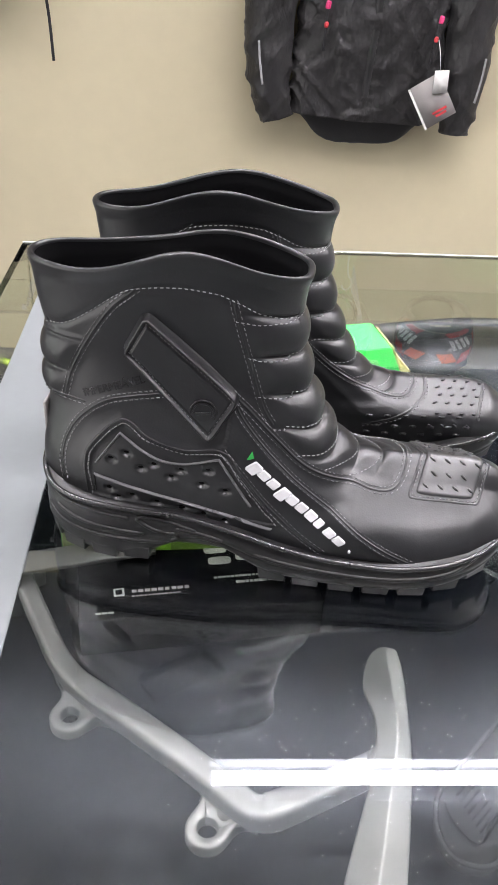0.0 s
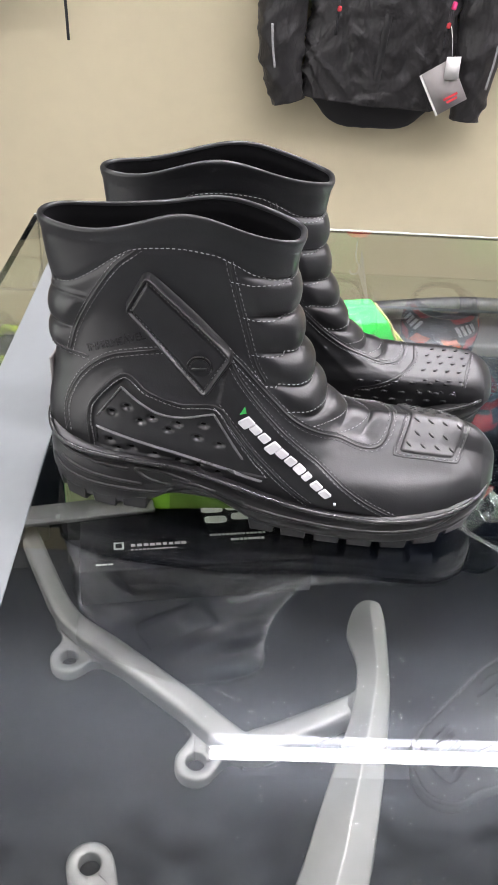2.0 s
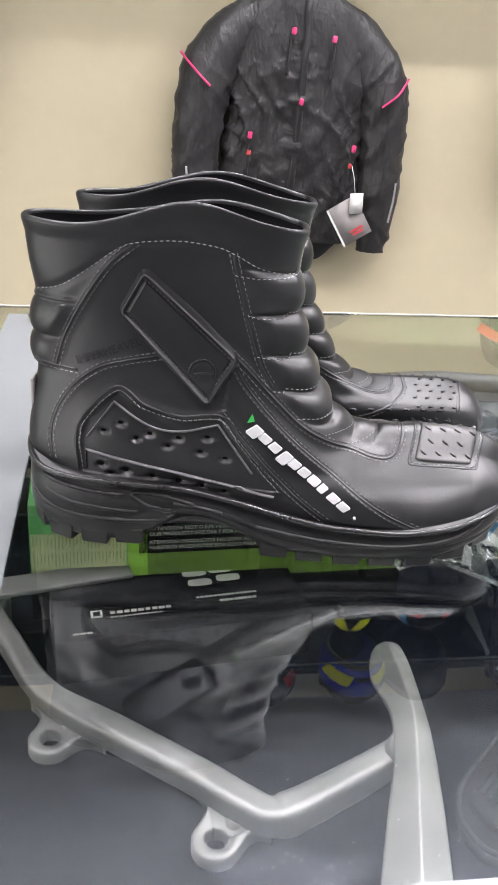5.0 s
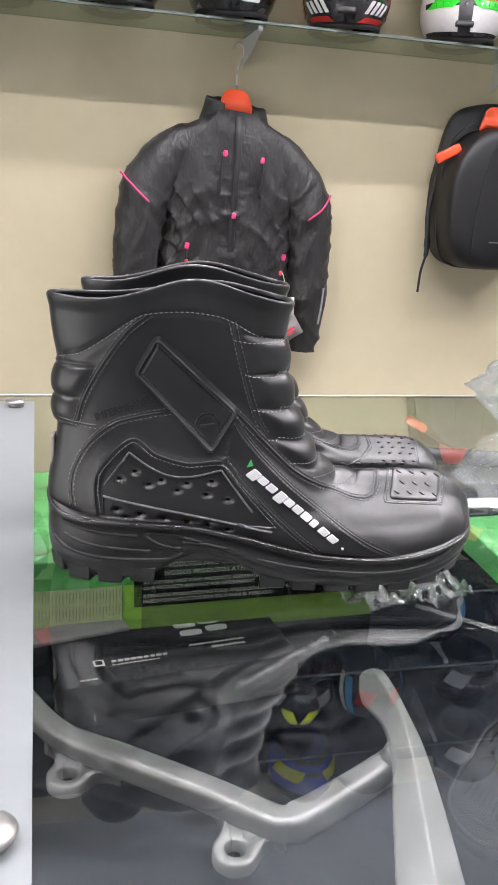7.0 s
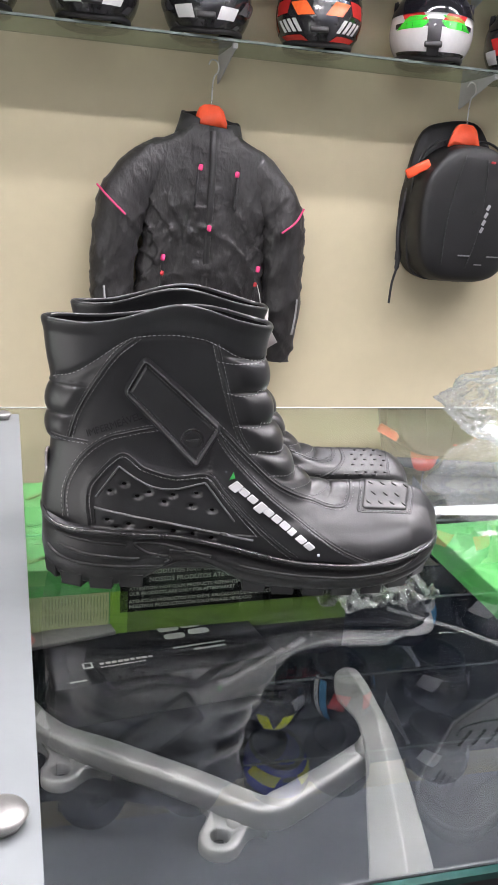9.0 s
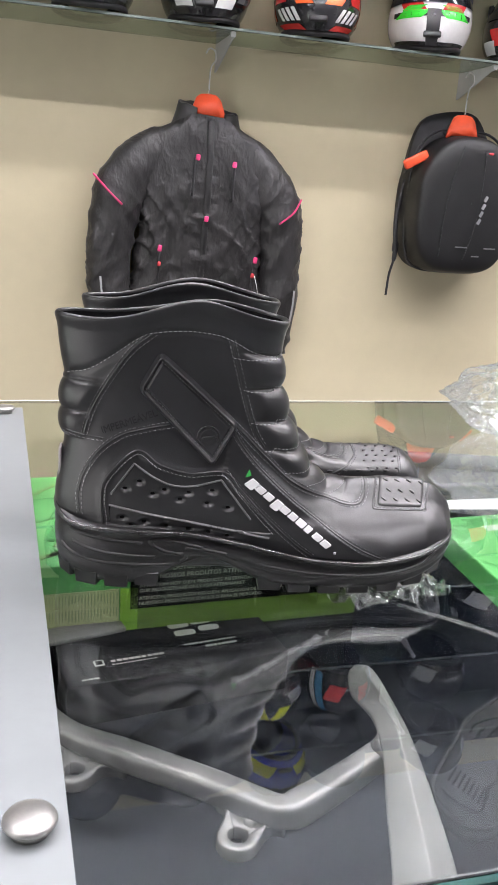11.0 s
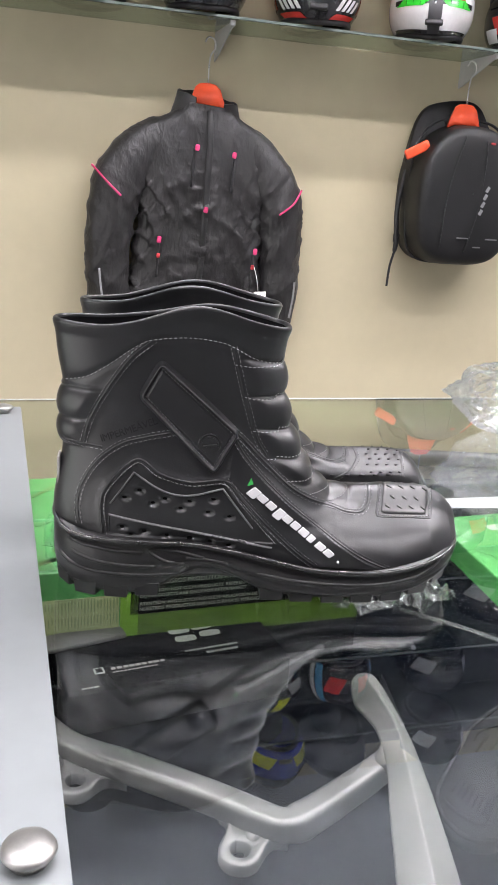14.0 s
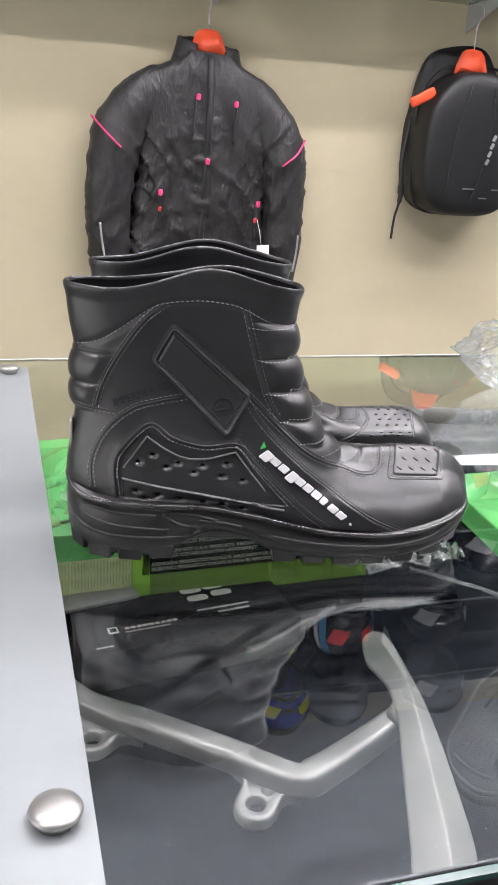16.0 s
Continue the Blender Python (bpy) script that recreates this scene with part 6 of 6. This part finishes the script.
def eye(cx, cy, cz, toward, along, name="bolt_eye", spread=0.030, rise=0.0055):
    """A flat lug with a hole that flares into the side of the rail."""
    r0, r1, h = 0.0068, 0.0145, 0.0095
    c = np.array([cx, cy])
    d = np.array([toward[0] - cx, toward[1] - cy])
    reach = np.linalg.norm(d)
    d = d / reach
    al = np.array(along, float) / np.linalg.norm(along)
    if d[0] * al[1] - d[1] * al[0] < 0:
        al = -al
    base = math.atan2(d[1], d[0])
    turn = math.radians(108)
    tip_a, tip_b = np.array(toward) + al * spread, np.array(toward) - al * spread
    arc = [c + r1 * np.array([math.cos(base + a), math.sin(base + a)]) for a in np.linspace(turn, 2 * math.pi - turn, 30)]

    def flare(p, q, sg):
        tang = np.array([-math.sin(base + sg * turn), math.cos(base + sg * turn)]) * -sg
        b1 = p + tang * reach * 0.40
        b2 = q - al * sg * spread * 0.62
        return [(1 - f) ** 3 * p + 3 * (1 - f) ** 2 * f * b1 + 3 * (1 - f) * f * f * b2 + f ** 3 * q for f in np.linspace(0, 1, 16)]

    right = flare(arc[-1], tip_b, -1)
    left = flare(arc[0], tip_a, 1)
    rim = np.array(arc + right[1:] + [tip_b + (tip_a - tip_b) * f for f in np.linspace(0, 1, 8)[1:-1]] + left[::-1][:-1])
    off = rim - c
    ang = np.arctan2(off[:, 1], off[:, 0])
    ahead = np.clip(off @ d / reach, 0, 1)
    lift = rise * ahead * ahead * (3 - 2 * ahead)
    n = len(rim)
    ring = lambda r: c + r * np.stack([np.cos(ang), np.sin(ang)], -1)
    inset = c + off * (1 - 0.0016 / np.linalg.norm(off, axis=1, keepdims=True))
    level = lambda xy, z: np.column_stack([xy, np.broadcast_to(z, (n,))])
    rows = np.array([level(ring(r0), cz - h), level(ring(r0), cz - 0.0012), level(ring(r0 + 0.0011), cz), level(ring(r0 + 0.0040), cz),
                     level(inset, cz + lift), level(rim, cz + lift - 0.0014), level(rim, cz - h + lift * 0.4)])
    me = grid_mesh(name, rows, wrap_v=True)
    bm = bmesh.new()
    bm.from_mesh(me)
    bmesh.ops.recalc_face_normals(bm, faces=bm.faces)
    bpy.data.meshes.remove(me)
    part(name, bm, M_CAST, br)


eye(-0.0935, -0.0385, -0.132, (-0.0837, -0.0271), (0.76, -0.65), spread=0.034, rise=0.0050)
eye(0.0065, -0.1250, -0.1315, (0.0190, -0.1100), (0.76, -0.65), spread=0.026, rise=0.0055)


def blade():
    n = 90
    y = -0.0190 - 0.2680 * np.linspace(0, 1, n) ** 2
    left = np.interp(y, [-0.287, -0.22, -0.185, -0.156, -0.124, -0.099, -0.080, -0.066, -0.054, -0.039, -0.027, -0.022, -0.020, -0.0190],
                     [0.038, 0.069, 0.082, 0.093, 0.106, 0.113, 0.1160, 0.1135, 0.1105, 0.114, 0.1190, 0.1235, 0.1265, 0.1300])
    right = np.interp(y, [-0.287, -0.22, -0.185, -0.156, -0.123, -0.098, -0.072, -0.053, -0.040, -0.028, -0.022, -0.020, -0.0190], [0.0845, 0.109, 0.118, 0.125, 0.132, 0.1365, 0.1390, 0.1405, 0.1410, 0.1405, 0.1393, 0.1370, 0.1335])
    k = np.array([1, 2, 3, 2, 1]) / 9
    left, right = (np.convolve(np.r_[a[0], a[0], a, a[-1], a[-1]], k, "valid") for a in (left, right))
    mid = right - (right - left) * np.interp(y, [-0.287, -0.12, -0.05, -0.02], [0.42, 0.48, 0.36, 0.45])
    lift = np.interp(y, [-0.287, -0.05, -0.0195], [-0.089, -0.0815, -0.081])
    rise = np.interp(y, [-0.287, -0.055, -0.030, -0.019], [1, 1, 0.5, 0.1])
    rings = []
    for yy, a, b, m, z, g in zip(y, left, right, mid, lift, rise):
        wd = b - a
        prof = [(a + 0.0008, -0.0045), (a, -0.002), (a + min(0.0012, wd * 0.2), 0.0), (m - min(0.0022, wd * 0.2), 0.0024), (m - min(0.0008, wd * 0.08), 0.0036), (m + min(0.0008, wd * 0.08), 0.0036),
                (m + min(0.0020, wd * 0.2), 0.0022), (b - min(0.0012, wd * 0.2), -0.0006), (b, -0.0024), (b - 0.0008, -0.0050), ((a + b) / 2, -0.0065)]
        rings.append([(x, yy, z + h * g) for x, h in prof])
    me = grid_mesh("blade", np.array(rings), wrap_v=True)
    bm = bmesh.new()
    bm.from_mesh(me)
    k = len(rings[0])
    bm.verts.ensure_lookup_table()
    bm.faces.new([bm.verts[j] for j in range(k)])
    bm.faces.new([bm.verts[(n - 1) * k + j] for j in range(k)])
    bmesh.ops.recalc_face_normals(bm, faces=bm.faces)
    part("blade", bm, M_CAST, br, "flat curved ridged arm")
    post = tube([(0.118, -0.102, -0.100), (0.122, -0.104, -0.088)], 0.011, 12)
    part("post", post, M_CAST, br)
    foot = tube([(0.066, -0.277, SZ), (0.066, -0.277, -0.092)], 0.010, 12)
    part("foot", foot, M_CAST, br)


blade()
glv = thing("riding_glove", pose(-0.205, 0.30, 0), "black riding glove with neon yellow trims", "glove")
gp2 = []
for v in np.linspace(0, 1, 24):
    rr = 0.026 + 0.010 * math.sin(v * 9) * (1 - v) + 0.006 * math.sin(v * 21)
    gp2.append((0.004 * math.sin(v * 6), -0.10 + 0.24 * v, SZ + 0.034 + 0.004 * math.sin(v * 11), rr))
gp2 = np.array(gp2)
part("glove_body", tube(gp2[:, :3], gp2[:, 3] * 0.62, 18), M_NYLON2, glv)
M_NEON = material("neon_yellow", (0.55, 0.75, 0.03), 0.5, var=0.1)
for yy in (-0.04, 0.03, 0.10):
    part("neon_trim", tube([(-0.016, yy, SZ + 0.045), (-0.008, yy + 0.004, SZ + 0.056), (0.006, yy + 0.008, SZ + 0.057), (0.016, yy + 0.01, SZ + 0.046)], 0.004, 8), M_NEON, glv)
for fx, fy in ((-0.155, 0.10), (-0.0935, -0.041), (0.0065, -0.1275)):
    part("foot", tube([(fx + 0.012, fy + 0.012, SZ), (fx + 0.012, fy + 0.012, -0.128)], 0.006, 10), M_CAST, br)
br2 = thing("metal_bracket", pose(0, 0, 0), "second cast aluminium bracket near the front edge", "bracket")
rod2 = catmull([(-0.047, -0.224, -0.131), (-0.040, -0.235, -0.130), (-0.02, -0.262, -0.130), (0.01, -0.280, -0.130)], 30)
part("rail", tube(rod2, 0.010, 12), M_CAST, br2)
br, keep = br2, br
eye(-0.055, -0.196, -0.133, (-0.043, -0.226), (0.75, 0.35), spread=0.016, rise=0.004)
part("foot", tube([(-0.02, -0.262, SZ), (-0.02, -0.262, -0.130)], 0.006, 10), M_CAST, br2)

# vented black cover
M_COVER = material("charcoal_plastic", (0.011, 0.011, 0.0116), 0.62, var=0.25, scale=30, bump=0.15, bscale=400, spec=0.06)
# near-black stands for the shade inside the cover's slots and grooves
M_SLOT_SHADE = material("slot_shade", (0.0012, 0.0012, 0.0012), 0.7, var=0.2, spec=0.0)
cv = thing("vented_cover", pose(0, 0, 0), "black plastic cover with slots lying in the case", "cover")
outl = [(0.226, -0.036), (0.198, -0.064), (0.170, -0.091), (0.1585, -0.108), (0.1555, -0.128), (0.163, -0.146), (0.182, -0.151), (0.205, -0.140), (0.26, -0.128), (0.40, -0.130), (0.45, -0.06), (0.41, 0.008), (0.31, 0.004), (0.25, -0.022)]
edge = [tuple(q) for q in catmull(outl + outl[:1], 90)[:-1]]
bm = prism(edge, 0.0165, 0.004)
bm.transform(pose(0, 0, SZ))
part("cover_body", bm, M_COVER, cv)
part("rim_bead", tube([(x, y, SZ + 0.0150) for x, y in edge + edge[:1]], 0.0017, 8, False), M_COVER, cv)


def slot_mesh(ln, wd):
    b = box(wd, ln, 0.0014, 0.0006, (0, 0, 0))
    me = bpy.data.meshes.new("slot")
    b.to_mesh(me)
    b.free()
    me.materials.append(M_SLOT_SHADE)
    return me


low_slot, high_slot = slot_mesh(0.0195, 0.0019), slot_mesh(0.0270, 0.0026)
for k in range(8):
    f = k / 7
    o = new("slot", low_slot)
    o.parent = cv
    o.matrix_basis = pose(0.1800 + 0.0100 * f, -0.0965 - 0.0310 * f, SZ + 0.0165, 0, 0, -48 + 3 * f)
for k in range(6):
    o = new("slot", high_slot)
    o.parent = cv
    o.matrix_basis = pose(0.2250 + 0.0125 * k, -0.0570 - 0.0005 * k, SZ + 0.0165, 0, 0, -52)
groove = catmull([(0.2200, -0.053), (0.2300, -0.044), (0.2480, -0.0395), (0.2700, -0.0385), (0.3000, -0.040)], 30)
part("groove", tube([(x, y, SZ + 0.0160) for x, y in groove], 0.0012, 6), M_SLOT_SHADE, cv)
groove = catmull([(0.1640, -0.108), (0.1635, -0.117), (0.1690, -0.130), (0.1760, -0.1375), (0.1830, -0.1350), (0.1920, -0.123), (0.2030, -0.114), (0.226, -0.104), (0.27, -0.097)], 60)
part("groove", tube([(x, y, SZ + 0.0160) for x, y in groove], np.interp(np.linspace(0, 1, 60), [0, 0.1, 0.35, 0.45, 0.55, 0.8, 1], [0.0006, 0.0020, 0.0022, 0.0008, 0.0016, 0.0018, 0.0006]), 6), M_SLOT_SHADE, cv)

# a round clear tub and a flat bar at the back left
barp = thing("flat_bar", pose(-0.098, 0.098, SZ + 0.046, 0, 0, 14), "grey aluminium flat bar lying across cartons", "bar")
part("bar_body", box(0.115, 0.024, 0.004, 0.001), M_CAST, barp)
bst = thing("small_block", pose(-0.158, 0.085, 0), "small dark block under the flat bar", "block")
part("block_body", box(0.02, 0.03, 0.044, 0.002, (0, 0, SZ + 0.022)), M_BLACKPL, bst)

# crumpled clear bag on the glass
def bag(m, size, label, seed, foot):
    t = thing("plastic_bag", m, label, "plastic bag")
    rnd = random.Random(seed)
    planes = [(Vector((rnd.gauss(0, 1), rnd.gauss(0, 1), rnd.gauss(0, 1))).normalized(), rnd.uniform(0.66, 1.0)) for k in range(70)]
    bm = bmesh.new()
    bmesh.ops.create_icosphere(bm, subdivisions=6, radius=1)
    for v in bm.verts:
        d = v.co.normalized()
        r = min([1.25] + [o / d.dot(n) for n, o in planes if d.dot(n) > 0.3])
        r += 0.10 * noise.noise(d * 3.0) + 0.07 * abs(noise.noise(d * 7.0)) + 0.05 * abs(noise.noise(d * 14.0)) + 0.03 * abs(noise.noise(d * 29.0))
        v.co = Vector((d.x * size[0] * r, d.y * size[1] * r, size[2] * 0.78 + d.z * size[2] * r))
        v.co.z = max(v.co.z, foot + 0.0005 * noise.noise(v.co * 60))
    part("film", bm, M_FILM, t)

bag(pose(0.503, 0.345, 0), (0.128, 0.09, 0.064), "crumpled clear plastic bag lying on the glass counter", 21, 0.0012)
bag(pose(-0.199, 0.33, SZ), (0.018, 0.125, 0.058), "clear plastic bag round the riding glove", 5, 0.0012)

# fine scratches in the glass
def scratch_material():
    m = bpy.data.materials.new("scratch")
    m.use_nodes = True
    nt = m.node_tree
    nt.nodes.clear()
    out = nt.nodes.new("ShaderNodeOutputMaterial")
    tr = nt.nodes.new("ShaderNodeBsdfTransparent")
    gl = nt.nodes.new("ShaderNodeBsdfGlossy")
    gl.distribution = "BECKMANN"
    gl.inputs["Color"].default_value = (0.85, 0.88, 0.93, 1)
    gl.inputs["Roughness"].default_value = 0.24
    mx = nt.nodes.new("ShaderNodeMixShader")
    mx.inputs[0].default_value = 0.5
    nt.links.new(tr.outputs[0], mx.inputs[1])
    nt.links.new(gl.outputs[0], mx.inputs[2])
    nt.links.new(mx.outputs[0], out.inputs["Surface"])
    return m


def scratches():
    rnd = random.Random(12)
    bm = bmesh.new()
    def hair(x, y, ang, ln, bend, wd):
        prev = None
        n = 7
        for k in range(n + 1):
            f = k / n
            a = ang + bend * (f - 0.5)
            px, py = x + ln * f * math.cos(a), y + ln * f * math.sin(a)
            q = Vector((-math.sin(a), math.cos(a), 0)) * wd * math.sin(math.pi * min(max(f, 0.06), 0.94))
            cur = (bm.verts.new((px + q.x, py + q.y, 0.00035)), bm.verts.new((px - q.x, py - q.y, 0.00035)))
            if prev:
                bm.faces.new((prev[0], prev[1], cur[1], cur[0]))
            prev = cur
    for k in range(620):
        hair(rnd.gauss(0.085, 0.07), rnd.gauss(-0.11, 0.06), rnd.uniform(0, 6.3), rnd.uniform(0.0015, 0.009) * rnd.choice((0.5, 1, 1, 1.6)), rnd.uniform(-0.16, 0.16), rnd.uniform(0.00002, 0.00006))
    for k in range(520):
        hair(rnd.gauss(0.13, 0.10), rnd.gauss(-0.15, 0.07), rnd.gauss(0.6, 0.9), rnd.uniform(0.002, 0.008), rnd.uniform(-0.2, 0.2), rnd.uniform(0.00002, 0.00005))
    # a fan of long scrapes that meet near the boot's toe
    for k in range(11):
        hair(0.052 + rnd.gauss(0, 0.003) + 0.0012 * k, -0.088 + 0.0045 * k + rnd.gauss(0, 0.003), 1.25 - 0.07 * k + rnd.gauss(0, 0.08), rnd.uniform(0.010, 0.026), rnd.uniform(-0.3, 0.1), rnd.uniform(0.00005, 0.00010))
    for k in range(16):
        hair(rnd.gauss(0.068, 0.012), rnd.gauss(-0.045, 0.012), rnd.gauss(0.55, 0.25), rnd.uniform(0.008, 0.022), rnd.uniform(-0.4, 0.4), rnd.uniform(0.00004, 0.00010))
    for k in range(5):
        hair(0.118 + 0.004 * k, -0.120 + 0.002 * k, 1.95 + rnd.gauss(0, 0.03), rnd.uniform(0.020, 0.034), 0.05, 0.00008)
    for k in range(50):
        hair(rnd.uniform(-0.1, 0.5), rnd.uniform(-0.28, 0.5), rnd.uniform(0, 6.3), rnd.uniform(0.004, 0.04), rnd.uniform(-0.4, 0.4), rnd.uniform(0.00004, 0.00010))
    for k in range(480):
        x, y, s = rnd.gauss(0.06, 0.12), rnd.gauss(-0.13, 0.09), rnd.uniform(0.00007, 0.00022)
        if CY0 < y < CY1:
            bm.faces.new([bm.verts.new((x + s * math.cos(a), y + s * math.sin(a), 0.0003)) for a in (0, 1.26, 2.5, 3.8, 5.0)])
    part("scratch_layer", bm, scratch_material(), counter, "fine white scratches and dust", smooth=False)["kind"] = "stuff"
scratches()
